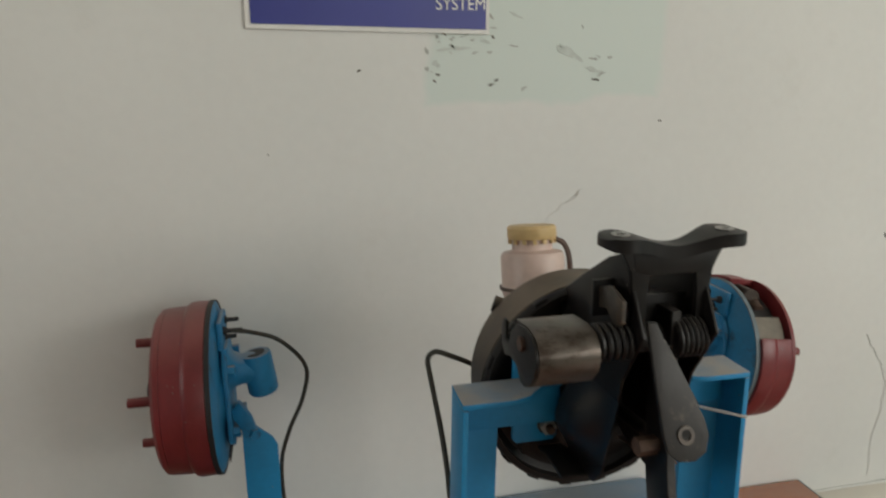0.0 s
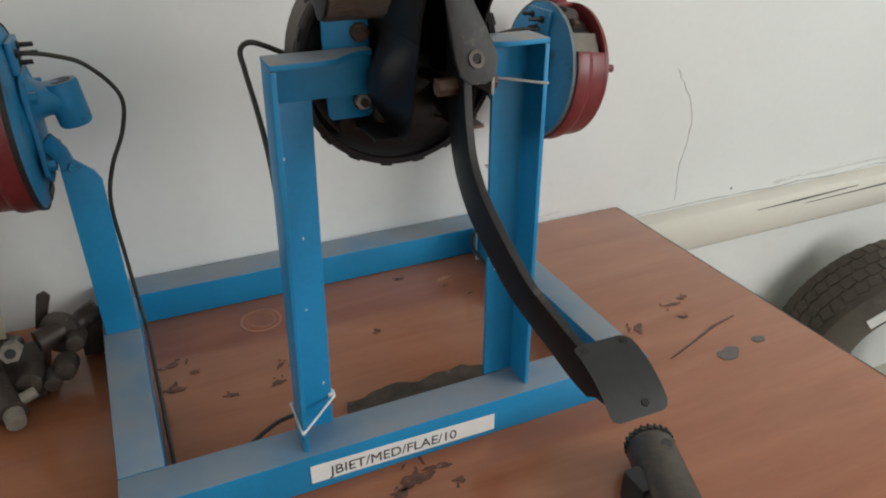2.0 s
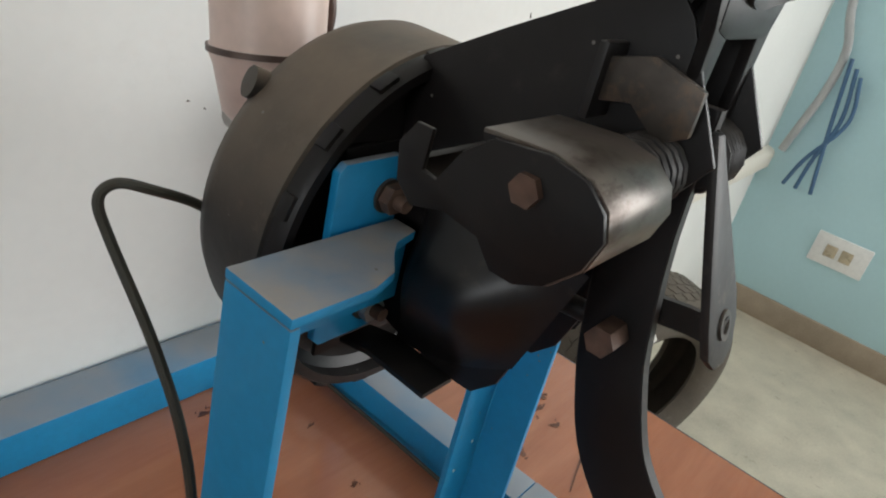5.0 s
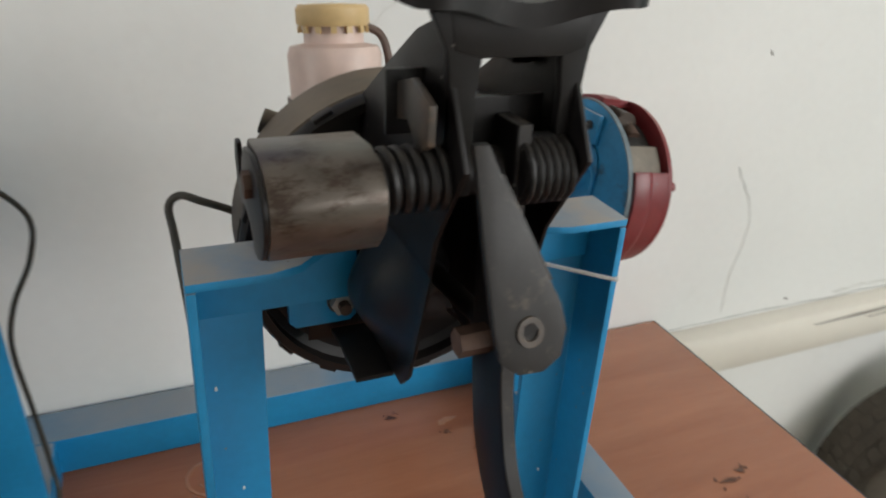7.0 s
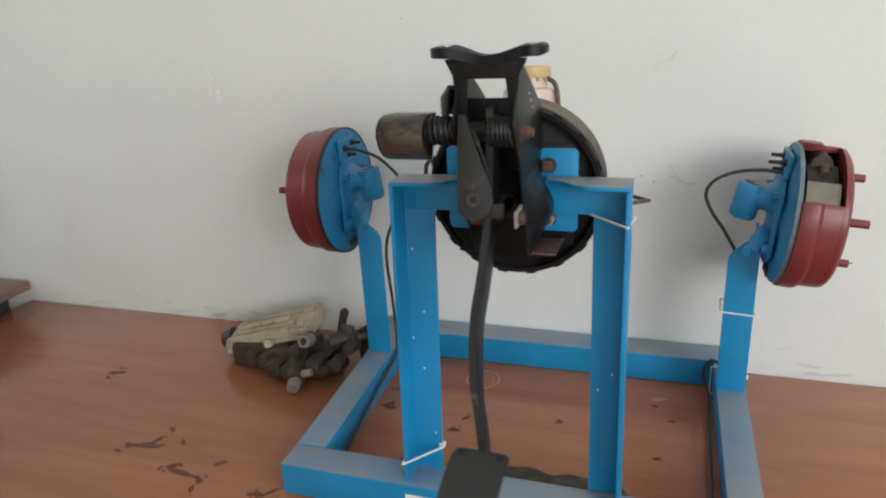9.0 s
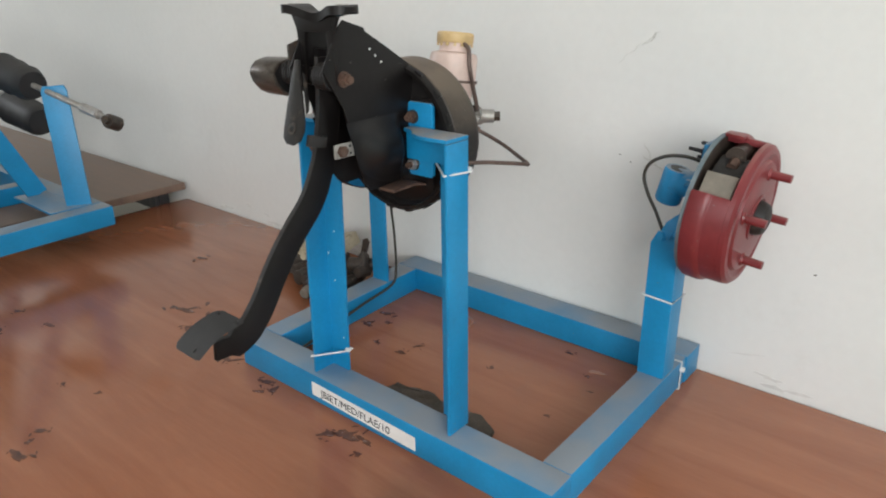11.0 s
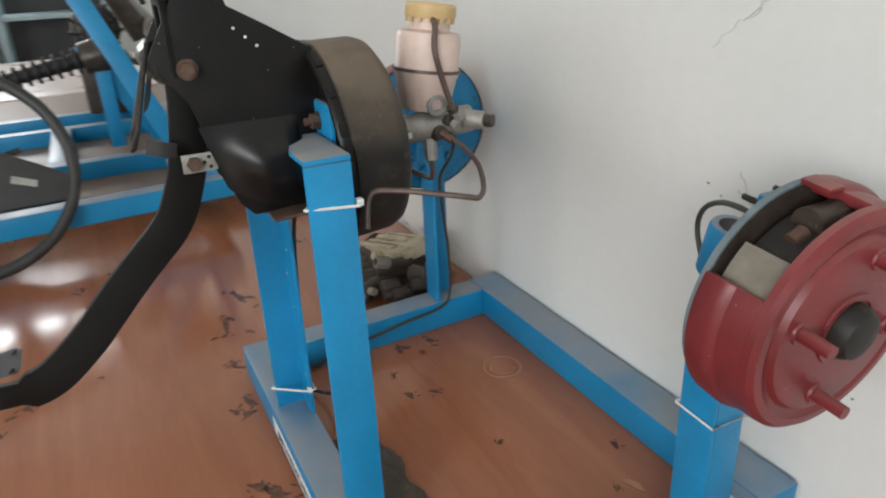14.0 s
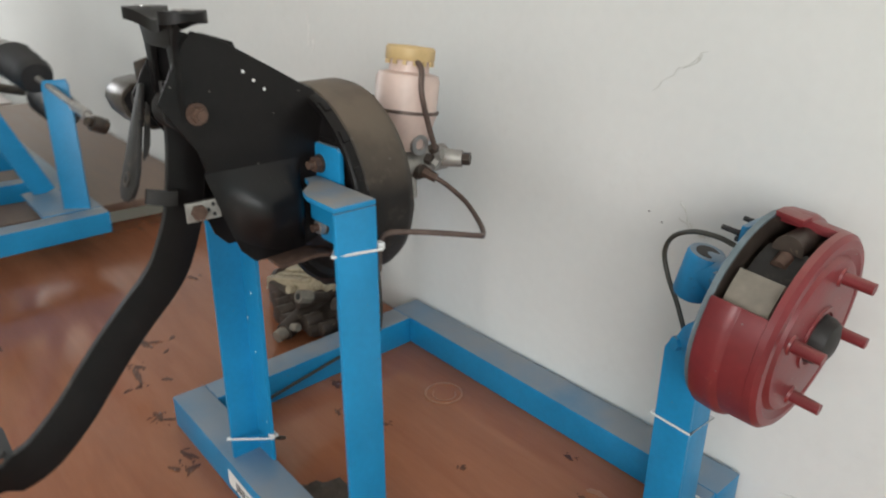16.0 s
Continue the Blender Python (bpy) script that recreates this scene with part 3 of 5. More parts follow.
# ---------- the table ----------
tb = thing("work_table", (0, -0.1, 0), "brown wood-laminate work table with oil stains", "table")
part("tabletop", box(-0.985, 0.937, -0.70, WY - 0.004, TOP - 0.03, TOP), WOOD, tb, "reddish brown wood laminate top", bevel=0.002)
part("edge_strip", box(0.9372, 0.940, -0.70, WY - 0.004, TOP - 0.031, TOP - 0.001), DARKSTEEL, tb, "dark edge band")
part("apron", box(-0.94, 0.90, -0.64, -0.61, TOP - 0.11, TOP - 0.0305), PLANK, tb)
part("apron", box(-0.94, 0.90, 0.42, 0.45, TOP - 0.11, TOP - 0.0305), PLANK, tb)
for x in (-0.94, 0.86):
    for y in (-0.65, 0.41):
        part("leg", box(x, x + 0.045, y, y + 0.045, 0, TOP - 0.0305), DARKSTEEL, tb, bevel=0.003)


def stain(x, y, rx, ry, tn, seed, material=OIL, rag=0.55, label="dried oil stain on the table top", drops=3):
    """A ragged blot with a few smaller drops and a thin run beside it."""
    rnd = random.Random(seed * 13)
    bm = slab(blot(x, y, rx * 0.75, ry * 0.75, tn, seed, rag, 40), "z", TOP + 0.0002, TOP + 0.0008)
    for k in range(drops):
        a, d = rnd.uniform(0, 6.28), rnd.uniform(0.9, 1.5) * rx
        r = rnd.uniform(0.14, 0.38) * max(ry, rx * 0.5)
        slab(blot(x + d * math.cos(a), y + d * math.sin(a) * 0.8, r * rnd.uniform(1, 2.2), r * 0.7, rnd.uniform(0, 180), seed + k * 5, 0.5, 16), "z", TOP + 0.0002, TOP + 0.0006 + 0.00005 * k, bm)
    solo("oil_stain", bm, material, label, "stain")


for i, s in enumerate([(-0.04, -0.013, .014, .008, 20), (-0.02, -0.004, .016, .004, 60), (0.096, -0.04, .010, .006, 30), (0.08, -0.015, .016, .008, 10), (0.11, -0.022, .012, .008, 70),
                       (0.294, -0.03, .022, .014, 15), (0.27, -0.045, .016, .008, 60), (0.325, -0.022, .018, .006, -10), (0.34, -0.05, .008, .005, 0),
                       (-0.28, 0.046, .042, .007, 5), (-0.27, 0.062, .012, .006, 60), (-0.173, 0.001, .040, .006, -12), (-0.20, 0.012, .014, .007, 20), (-0.14, -0.008, .012, .004, -30),
                       (-0.038, -0.36, .020, .010, 10), (-0.074, -0.314, .014, .005, 40), (-0.06, -0.335, .006, .006, 0), (-0.49, -0.228, .012, .006, 0), (-0.54, -0.172, .014, .006, 50),
                       (-0.424, -0.158, .016, .006, 20), (-0.501, 0.229, .020, .006, 10), (-0.474, -0.241, .016, .006, 30), (0.19, 0.20, .012, .006, 30), (0.43, 0.388, .009, .005, 10), (0.20, 0.236, .010, .004, 60), (-0.307, 0.037, .006, .006, 0), (-0.109, -0.21, .006, .005, 0), (-0.183, -0.235, .008, .004, 0), (0.706, 0.11, .012, .009, 40), (0.795, 0.141, .014, .005, 5),
                       (0.787, 0.106, .008, .006, 0), (0.82, 0.15, .010, .004, 0), (0.06, 0.295, .016, .007, 0), (0.063, 0.241, .010, .012, 20), (0.09, 0.27, .006, .006, 0),
                       (0.493, 0.339, .006, .004, 0), (0.52, 0.30, .004, .003, 0), (0.35, 0.26, .006, .005, 0), (0.50, 0.20, .005, .004, 0), (0.13, 0.20, .008, .005, 0)]):
    stain(*s, seed=i + 11)
stain(0.783, 0.007, .024, .017, 15, 4, GREYSPOT, 0.25, "grey oil drip on the table top", 0)
stain(0.847, 0.016, .014, .010, 15, 9, GREYSPOT, 0.25, "small grey oil drip on the table top", 0)
scr = bmesh.new()
bar([(0.70, 0.03, TOP + 0.0004), (0.76, 0.050, TOP + 0.0004), (0.81, 0.068, TOP + 0.0004), (0.86, 0.078, TOP + 0.0004)], [0.0006, 0.0016, 0.0024, 0.0006], 0.0006, (0, 0, 1), scr)
solo("table_scratch", scr, OIL, "dark scratch across the table laminate", "scratch")
rg = turned([(0, 0.0275), (0.0008, 0.0275), (0.0008, 0.031), (0, 0.031)], Matrix.Translation((0.197, 0.358, TOP + 0.0002)) @ pose(0, 0, 0, 0, -90, 0), 28)
solo("chalk_ring", rg, PALERING, "pale chalky ring mark on the table top", "stain")
rg = turned([(0, 0.0175), (0.0007, 0.0175), (0.0007, 0.0195), (0, 0.0195)], Matrix.Translation((0.199, 0.357, TOP + 0.0002)) @ pose(0, 0, 0, 0, -90, 0), 28, 20, 250)
solo("chalk_ring", rg, PALERING, "faint inner chalk ring on the table top", "stain")
solo("chalk_smear", slab(blot(0.50, 0.36, 0.012, 0.006, 10, 79, 0.4), "z", TOP + 0.0002, TOP + 0.0008), PALERING, "pale chalky smear on the table top", "stain")

# ---------- the blue stand ----------
BH = TOP + 0.05     # top of the base bars
st = thing("training_stand", (0.31, 0.24, TOP), "bright blue painted steel stand on the brown table", "stand")


def tube_bar(p):
    return slab(p, "z", TOP + 0.0005, BH)


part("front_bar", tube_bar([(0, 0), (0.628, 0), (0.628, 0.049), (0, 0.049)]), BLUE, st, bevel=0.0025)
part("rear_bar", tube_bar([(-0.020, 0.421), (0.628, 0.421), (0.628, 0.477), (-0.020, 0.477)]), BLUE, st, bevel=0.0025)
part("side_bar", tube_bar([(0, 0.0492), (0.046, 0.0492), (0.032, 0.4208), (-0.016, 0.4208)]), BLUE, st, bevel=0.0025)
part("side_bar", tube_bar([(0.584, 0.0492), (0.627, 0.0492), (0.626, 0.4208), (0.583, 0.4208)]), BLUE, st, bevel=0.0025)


def ell(corner, dx, dy, t=0.005, leg=0.041):
    """Angle-iron section: outer corner, and the way that each leg runs."""
    x, y = corner
    return [(x, y), (x + dx * leg, y), (x + dx * leg, y + dy * t), (x + dx * t, y + dy * t), (x + dx * t, y + dy * leg), (x, y + dy * leg)]


def leaning_post(lower, upper, dx, dy, z1):
    bm = bmesh.new()
    lo = [bm.verts.new((x, y, BH - 0.0005)) for x, y in ell(lower, dx, dy)]
    hi = [bm.verts.new((x, y, z1)) for x, y in ell(upper, dx, dy)]
    for i in range(6):
        bm.faces.new((lo[i], lo[(i + 1) % 6], hi[(i + 1) % 6], hi[i]))
    bm.faces.new(lo[::-1])
    bm.faces.new(hi)
    return bm


ARM = 1.208
part("post", leaning_post((0.184, 0.049), (0.195, 0.049), 1, -1, ARM - 0.0055), BLUE, st, "blue angle-iron post", bevel=0.0012)
part("post", leaning_post((0.459, 0.054), (0.458, 0.054), -1, -1, ARM - 0.0055), BLUE, st, "blue angle-iron post", bevel=0.0012)


def arm(x0, x1, y1):
    """Angle-iron arm: a top flange cut back towards the middle, and a rear web with a notch below."""
    a = bmesh.new()
    d = 1 if x1 > x0 else -1
    top = [(x0, y1 - 0.041), (x0 + d * 0.042, y1 - 0.041), (x0 + d * 0.058, y1 - 0.036), (x0 + d * 0.070, y1 - 0.024), (x0 + d * 0.078, y1 - 0.018), (x1, y1 - 0.014), (x1, y1), (x0, y1)]
    slab(top, "z", ARM - 0.005, ARM, a)
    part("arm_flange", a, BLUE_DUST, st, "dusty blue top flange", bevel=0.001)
    web = [(x0 + d * 0.005, ARM - 0.0052), (x1, ARM - 0.0052), (x1, ARM - 0.040), (x0 + d * 0.005, ARM - 0.040)]
    part("arm_web", slab(web, "y", y1 - 0.010, y1 - 0.0055), BLUE, st, bevel=0.0008)


arm(0.195, 0.290, 0.049)
arm(0.458, 0.366, 0.054)


def tab(xc, y, z0, z1, w):
    part("bolt_tab", slab([(xc - w + 0.004, z0), (xc + w - 0.004, z0), (xc + w, z0 + 0.004), (xc + w, z1 - 0.004), (xc + w - 0.004, z1), (xc - w + 0.004, z1), (xc - w, z1 - 0.004), (xc - w, z0 + 0.004)], "y", y - 0.005, y), BLUE, st, bevel=0.0012)


tab(0.378, 0.062, 1.143, 1.238, 0.021)
tab(0.272, 0.057, 1.143, 1.240, 0.021)
for bx, bz, by in ((0.367, 1.219, 0.0565), (0.367, 1.158, 0.0565), (0.284, 1.220, 0.0515), (0.283, 1.159, 0.0515)):
    b = part("bolt", hexagon((bx, by, bz), (0, -1, 0), 0.0075, 0.007), RUST if bz > 1.2 else ZINC, st, "hex bolt and washer")
    part("washer", rod((bx, by + 0.0006, bz), (bx, by - 0.0012, bz), 0.0088), DIRTY, b)
    part("bolt_end", rod((bx, by - 0.006, bz), (bx, by - 0.013, bz), 0.0038, seg=12), RUST, b)
rp = random.Random(9)
for i in range(7):
    px, z = (0.186 + rp.uniform(0.006, 0.034), rp.uniform(0.83, 1.16)) if i < 5 else (0.420 + rp.uniform(0.006, 0.030), rp.uniform(0.83, 1.14))
    part("paint_chip", slab(blot(px + (0.011 * (z - 0.8) / 0.4 if i < 5 else 0), z, 0.0010, 0.0013, 0, i + 700, 0.5, 10), "y", 0.0434 if i < 5 else 0.0484, 0.0446 if i < 5 else 0.0494), PAPER, st, "small bare chip in the blue paint")
# drum posts with slanted heads
for s, x0, x1 in ((1, 0.582, 0.624), (-1, 0.034, -0.008)):
    xa, xb = x0, x1
    head = [(xa, BH - 0.0005), (xb, BH - 0.0005), (xb, 1.062), (xa + s * 0.006, 1.030), (xa, 1.018)]
    p = part("drum_post", slab(head, "y", 0.330, 0.335), BLUE, st, "blue angle-iron drum post", bevel=0.001)
    part("post_leg", box(min(xb, xb - s * 0.005), max(xb, xb - s * 0.005), 0.3352, 0.372, BH - 0.0005, 1.062), BLUE, p, bevel=0.001)

# paper label on the front bar
lab = part("paper_label", slab([(0.186, 0.7625), (0.407, 0.7585), (0.407, 0.7815), (0.186, 0.7865)], "y", -0.0012, -0.0004), PAPER, st, "white paper label with printed code")
letters("JBIET/MED/FLAE/10", 0.0132, pose(0.207, -0.0014, 0.7668, 90, 1.1, 0) @ Matrix.Diagonal((1.02, 1.0, 1, 1)), INK, "lettering", lab, 0.0002)


# ---------- zip ties ----------
def zip_tie(pts, tail, label):
    z = thing("zip_tie", pts[0], label, "cable tie")
    part("strap", pipe(pts + [pts[0]], 0.0014, 6, 1, smooth=False), WHITEPL, z)
    part("lock", box(*(c for v, h in zip(tail, (0.004, 0.003, 0.003)) for c in (v - h, v + h))), WHITEPL, z, bevel=0.0008)


zip_tie([(0.456, 0.010, 1.166), (0.4615, 0.056, 1.163), (0.414, 0.057, 1.168), (0.414, 0.046, 1.168)], (0.454, 0.0590, 1.164), "white nylon cable tie round a blue post")
zip_tie([(0.184, 0.004, 0.829), (0.182, 0.052, 0.834), (0.229, 0.052, 0.838), (0.229, 0.041, 0.838)], (0.226, 0.045, 0.838), "white nylon cable tie low on a blue post")
zip_tie([(0.578, 0.328, 0.934), (0.626, 0.328, 0.931), (0.627, 0.375, 0.931), (0.580, 0.375, 0.934)], (0.60, 0.377, 0.932), "white nylon cable tie round the drum post")
zip_tie([(0.578, 0.395, 0.803), (0.629, 0.395, 0.803), (0.629, 0.395, 0.752), (0.578, 0.395, 0.752)], (0.631, 0.395, 0.79), "white nylon cable tie round the base bar")


# ---------- drum brakes ----------
def drum_brake(at, side, lean, cut, label, size=1.0):
    """A brake drum with studs and hub, on a blue backing plate. side: 1 faces +x, -1 faces -x; cut: the open angles of its rim."""
    t = thing("drum_brake", at, label, "drum brake", "drum brakes on the stand")
    m = Matrix.Translation(at) @ Matrix.Diagonal((side, size, size, 1)) @ pose(0, 0, 0, 0, lean, 0)
    wall = [(0.001, 0.102), (0.019, 0.1025), (0.024, 0.101), (0.027, 0.0978), (0.050, 0.0968), (0.050, 0.089), (0.001, 0.089)]
    if cut:
        rim = turned(wall, m, 96, cut[1], cut[0] + 360)
    else:
        rim = turned(wall, m, 96)
    part("drum_rim", rim, RED, t, "red oxide painted drum rim", bevel=0.0006)
    face = [(0.0502, 0.0), (0.0502, 0.0968), (0.056, 0.0958), (0.0600, 0.0915), (0.0605, 0.0845), (0.0572, 0.0808), (0.0567, 0.0768), (0.0615, 0.0735), (0.0627, 0.068), (0.0627, 0.0)]
    part("drum_face", turned(face, m, 96), RED, t, "red oxide painted drum face")
    for k in range(4):
        a = radians(90 * k - 14)
        p = Vector((0.0627, -0.0585 * math.sin(a), 0.0585 * math.cos(a)))
        s = part("wheel_stud", rod(m @ p, m @ (p + Vector((0.0275, 0, 0))), 0.0060, 0.0056, 16), RED, t, "red painted stud")
        part("stud_collar", rod(m @ p, m @ (p + Vector((0.0022, 0, 0))), 0.0095, 0.0085, 16), RED, s)
    part("hub_cap", turned([(0.0627, 0.0), (0.0627, 0.0235), (0.071, 0.0225), (0.077, 0.019), (0.0795, 0.012), (0.080, 0.0)], m, 24), LEVERMAT, t, "dark grimy hub cap")
    part("hub_ring", turned([(0.0628, 0.026), (0.065, 0.026), (0.065, 0.0305), (0.0628, 0.031)], m, 40), RED, t)
    # backing plate, dished towards its middle
    plate = [(0.0, 0.0), (0.0, 0.1005), (-0.004, 0.1005), (-0.006, 0.095), (-0.009, 0.085), (-0.009, 0.052), (-0.013, 0.046), (-0.013, 0.0)]
    shrink = m @ Matrix.Diagonal((1, 0.955, 0.955, 1)) if cut else m
    part("backing_plate", turned(plate, shrink, 72), BLUE_OLD, t, "grimy blue backing plate")
    part("plate_lip", turned([(-0.005, 0.1008), (0.0006, 0.1008), (0.0006, 0.1028), (-0.005, 0.1028)], shrink, 72), RUBBER if side < 0 else DUSTBLUE, t)
    stub = part("stub_axle", turned([(-0.013, 0.0), (-0.013, 0.036), (-0.018, 0.029), (-0.024, 0.0215), (-0.032, 0.0185), (-0.050, 0.0185), (-0.050, 0.0)], m @ pose(0, -0.008, 0.022), 28), BLUE_OLD, t, "blue axle neck")
    boss = m @ pose(-0.053, -0.008, 0.020, 0, 0, 0) @ Matrix.Rotation(radians(-82), 4, "Y")
    part("pivot_boss", turned([(-0.030, 0.0), (-0.030, 0.0165), (-0.027, 0.0185), (0.016, 0.0190), (0.020, 0.0175), (0.020, 0.0)], boss, 28), BLUE_OLD, stub, "grimy blue pivot boss")
    part("boss_bore", turned([(0.0195, 0.0), (0.0206, 0.0), (0.0206, 0.0115), (0.0195, 0.0115)], boss, 20), GREASE, stub, "dark greasy bore")
    part("steering_arm", bar([m @ Vector(q) for q in ((-0.020, -0.020, -0.020), (-0.034, -0.032, -0.034), (-0.040, -0.034, -0.052))], [0.010, 0.009, 0.008], 0.006, m.to_3x3() @ Vector((0, 1, 0))), BLUE_OLD, t, bevel=0.002)
    part("arm_nut", hexagon(m @ Vector((-0.040, -0.030, -0.050)), m.to_3x3() @ Vector((-0.5, -1, 0)), 0.0075, 0.012), BLUE_OLD, t)
    flange = slab([(-0.045, -0.055), (-0.02, -0.07), (0.02, -0.065), (0.035, -0.03), (0.045, 0.03), (0.02, 0.055), (-0.025, 0.055), (-0.045, 0.02)], "x", -0.019, -0.0132, m=m)
    part("mounting_flange", flange, BLUE_OLD, t, bevel=0.002)
    for y, z in ((-0.034, -0.045), (0.028, -0.05), (0.034, 0.03), (-0.034, 0.03)):
        part("plate_bolt", hexagon(m @ Vector((-0.0192, y, z)), m.to_3x3() @ Vector((-1, 0, 0)), 0.0075, 0.008), BLUE_OLD, t)
    for y, z, l in ((0.010, 0.078, 0.016), (-0.018, 0.074, 0.020), (-0.004, 0.062, 0.014)):
        n = part("bleed_nipple", rod(m @ Vector((-0.0085, y, z)), m @ Vector((-0.0085 - l * 0.6, y, z)), 0.0058, 0.005, 10), RUBBER, t, "black bleed nipple")
        part("nipple_tip", rod(m @ Vector((-0.0085 - l * 0.6, y, z)), m @ Vector((-0.0085 - l * 1.5, y, z)), 0.003, 0.0026, 8), RUBBER, n)
    part("cylinder_boss", box(-0.016, -0.0092, -0.032, 0.026, 0.054, 0.088, m=m), BLUE_OLD, t, "grime-stained blue cylinder boss", bevel=0.003)
    part("adjuster_slot", box(-0.0105, -0.0092, -0.02, 0.02, -0.092, -0.080, m=m), RUBBER, t)
    part("lower_pivot", box(-0.016, -0.0092, 0.0, 0.03, -0.078, -0.058, m=m), BLUE_OLD, t, bevel=0.002)
    if cut:
        part("inner_plate", turned([(0.0003, 0.0), (0.0003, 0.1003), (0.0009, 0.1003), (0.0009, 0.0)], shrink, 60), BROWNIRON, t, "rusty inner face of the plate")
        part("brake_shoe", turned([(0.008, 0.074), (0.008, 0.080), (0.045, 0.080), (0.045, 0.074)], m, 64, 15, 160), GREYIRON, t, "grey brake shoe")
        part("shoe_lining", turned([(0.006, 0.0802), (0.046, 0.0802), (0.046, 0.0885), (0.006, 0.0885)], m, 64, 44, 150), LINING, t, "tan brake lining")
        part("brake_shoe", turned([(0.008, 0.074), (0.008, 0.080), (0.045, 0.080), (0.045, 0.074)], m, 64, 200, 350), GREYIRON, t)
        part("shoe_web", turned([(0.022, 0.048), (0.028, 0.048), (0.028, 0.0738), (0.022, 0.0738)], m, 64, 15, 160), RUST, t)
        part("wheel_cylinder", rod(m @ Vector((0.026, 0.03, 0.078)), m @ Vector((0.026, -0.026, 0.078)), 0.0135, seg=20), BROWNIRON, t, "rusty wheel cylinder")
        part("cylinder_piston", rod(m @ Vector((0.028, -0.03, 0.074)), m @ Vector((0.028, -0.042, 0.068)), 0.007, seg=14), RUST, t)
        pts = [m @ Vector((0.036, 0.03 - 0.06 * i / 60, 0.058)) + m.to_3x3() @ (0.0045 * Vector((math.cos(i * 1.05), 0, math.sin(i * 1.05)))) for i in range(61)]
        part("return_spring", pipe(pts, 0.0011, 6, 1, smooth=False), RUST, t)
        # the lip left standing at the head of the cut
        part("rim_tag", turned([(0.001, 0.1030), (0.026, 0.1020), (0.026, 0.0975), (0.001, 0.0980)], m, 96, cut[0] - 1, cut[0] + 9), RED, t, bevel=0.0006)
    return t


drum_brake((0.653, 0.350, 1.085), 1, 5.5, (-4, 64), "red cut-open drum brake with blue backing plate on stand", 1.015)
drum_brake((-0.036, 0.358, 1.094), -1, 0.5, None, "closed red drum brake with blue backing plate on stand", 1.045)


# ---------- hoses and pipes ----------
def hose(name, pts, r, material, label, fitting=None):
    t = thing(name, pts[0], label, "pipe")
    part("pipe_run", pipe(pts, r, 10, 8), material, t)
    for p, q in fitting or ():
        part("pipe_nut", rod(p, q, r * 2.1, r * 1.9, 6), RUST, t, "small hex pipe nut")


hose("brake_hose", [(0.640, 0.332, 1.148), (0.614, 0.340, 1.149), (0.582, 0.352, 1.142), (0.556, 0.362, 1.126), (0.547, 0.366, 1.104), (0.557, 0.364, 1.078), (0.578, 0.358, 1.048), (0.600, 0.350, 1.0), (0.603, 0.352, 0.90), (0.600, 0.36, 0.83),
                    (0.575, 0.375, 0.825), (0.566, 0.39, 0.79), (0.575, 0.36, 0.765), (0.572, 0.20, 0.765), (0.570, 0.08, 0.762)], 0.0026, CABLE, "thin dark brake hose looping behind the drum post")
hose("brake_hose", [(-0.012, 0.338, 1.172), (0.014, 0.338, 1.167), (0.046, 0.338, 1.153), (0.074, 0.350, 1.112), (0.068, 0.350, 1.070), (0.048, 0.338, 1.03), (0.036, 0.345, 0.98), (0.037, 0.352, 0.90), (0.040, 0.350, 0.82),
                    (0.043, 0.33, 0.795), (0.046, 0.25, 0.785), (0.051, 0.12, 0.765), (0.056, 0.070, 0.757), (0.085, 0.064, 0.756), (0.125, 0.082, 0.760), (0.165, 0.090, 0.778), (0.188, 0.072, 0.800)], 0.0026, CABLE, "thin dark brake hose along the blue base bar")
hose("brake_pipe", [(0.264, 0.112, 1.165), (0.240, 0.132, 1.185), (0.212, 0.132, 1.200), (0.200, 0.142, 1.201), (0.1925, 0.144, 1.193), (0.1935, 0.135, 1.176), (0.196, 0.100, 1.138), (0.197, 0.074, 1.100), (0.197, 0.060, 1.05), (0.196, 0.0545, 0.97), (0.192, 0.0535, 0.88), (0.190, 0.0535, 0.80)],
     0.0027, CABLE, "dark steel brake pipe bent down beside the post")
hose("brake_pipe", [(0.352, 0.192, 1.184), (0.372, 0.205, 1.172), (0.405, 0.205, 1.160), (0.445, 0.188, 1.151), (0.468, 0.170, 1.150), (0.470, 0.158, 1.153), (0.458, 0.135, 1.157), (0.440, 0.100, 1.162), (0.432, 0.078, 1.160), (0.436, 0.070, 1.13)],
     0.0027, PIPEMAT, "brown steel brake pipe looping from the master cylinder", [((0.352, 0.192, 1.184), (0.364, 0.200, 1.177))])

# ---------- brake booster ----------
bo = thing("brake_booster", (0.327, 0.11, 1.076), "dusty black and tan vacuum brake booster drum", "brake booster")
bm_ = Matrix.Translation((0.327, 0, 1.187)) @ Matrix.Rotation(radians(90), 4, "Z")   # local x runs to +y
BM = bm_ @ Matrix.Translation((0.09, 0, 0)) @ pose(0, 0, 0, 0, -3, 0) @ Matrix.Translation((-0.09, 0, 0))
part("front_shell", turned([(0.072, 0.0), (0.0665, 0.050), (0.0665, 0.070), (0.071, 0.080), (0.071, 0.0885), (0.066, 0.0945), (0.078, 0.0945), (0.078, 0.0)], BM, 72), BLACK, bo, "black pressed-steel front shell")
part("crimped_rim", turned([(0.0585, 0.0935), (0.0585, 0.0985), (0.0620, 0.1005), (0.0680, 0.1005), (0.0680, 0.0935)], BM, 72), BLACK, bo, "black crimped rim")
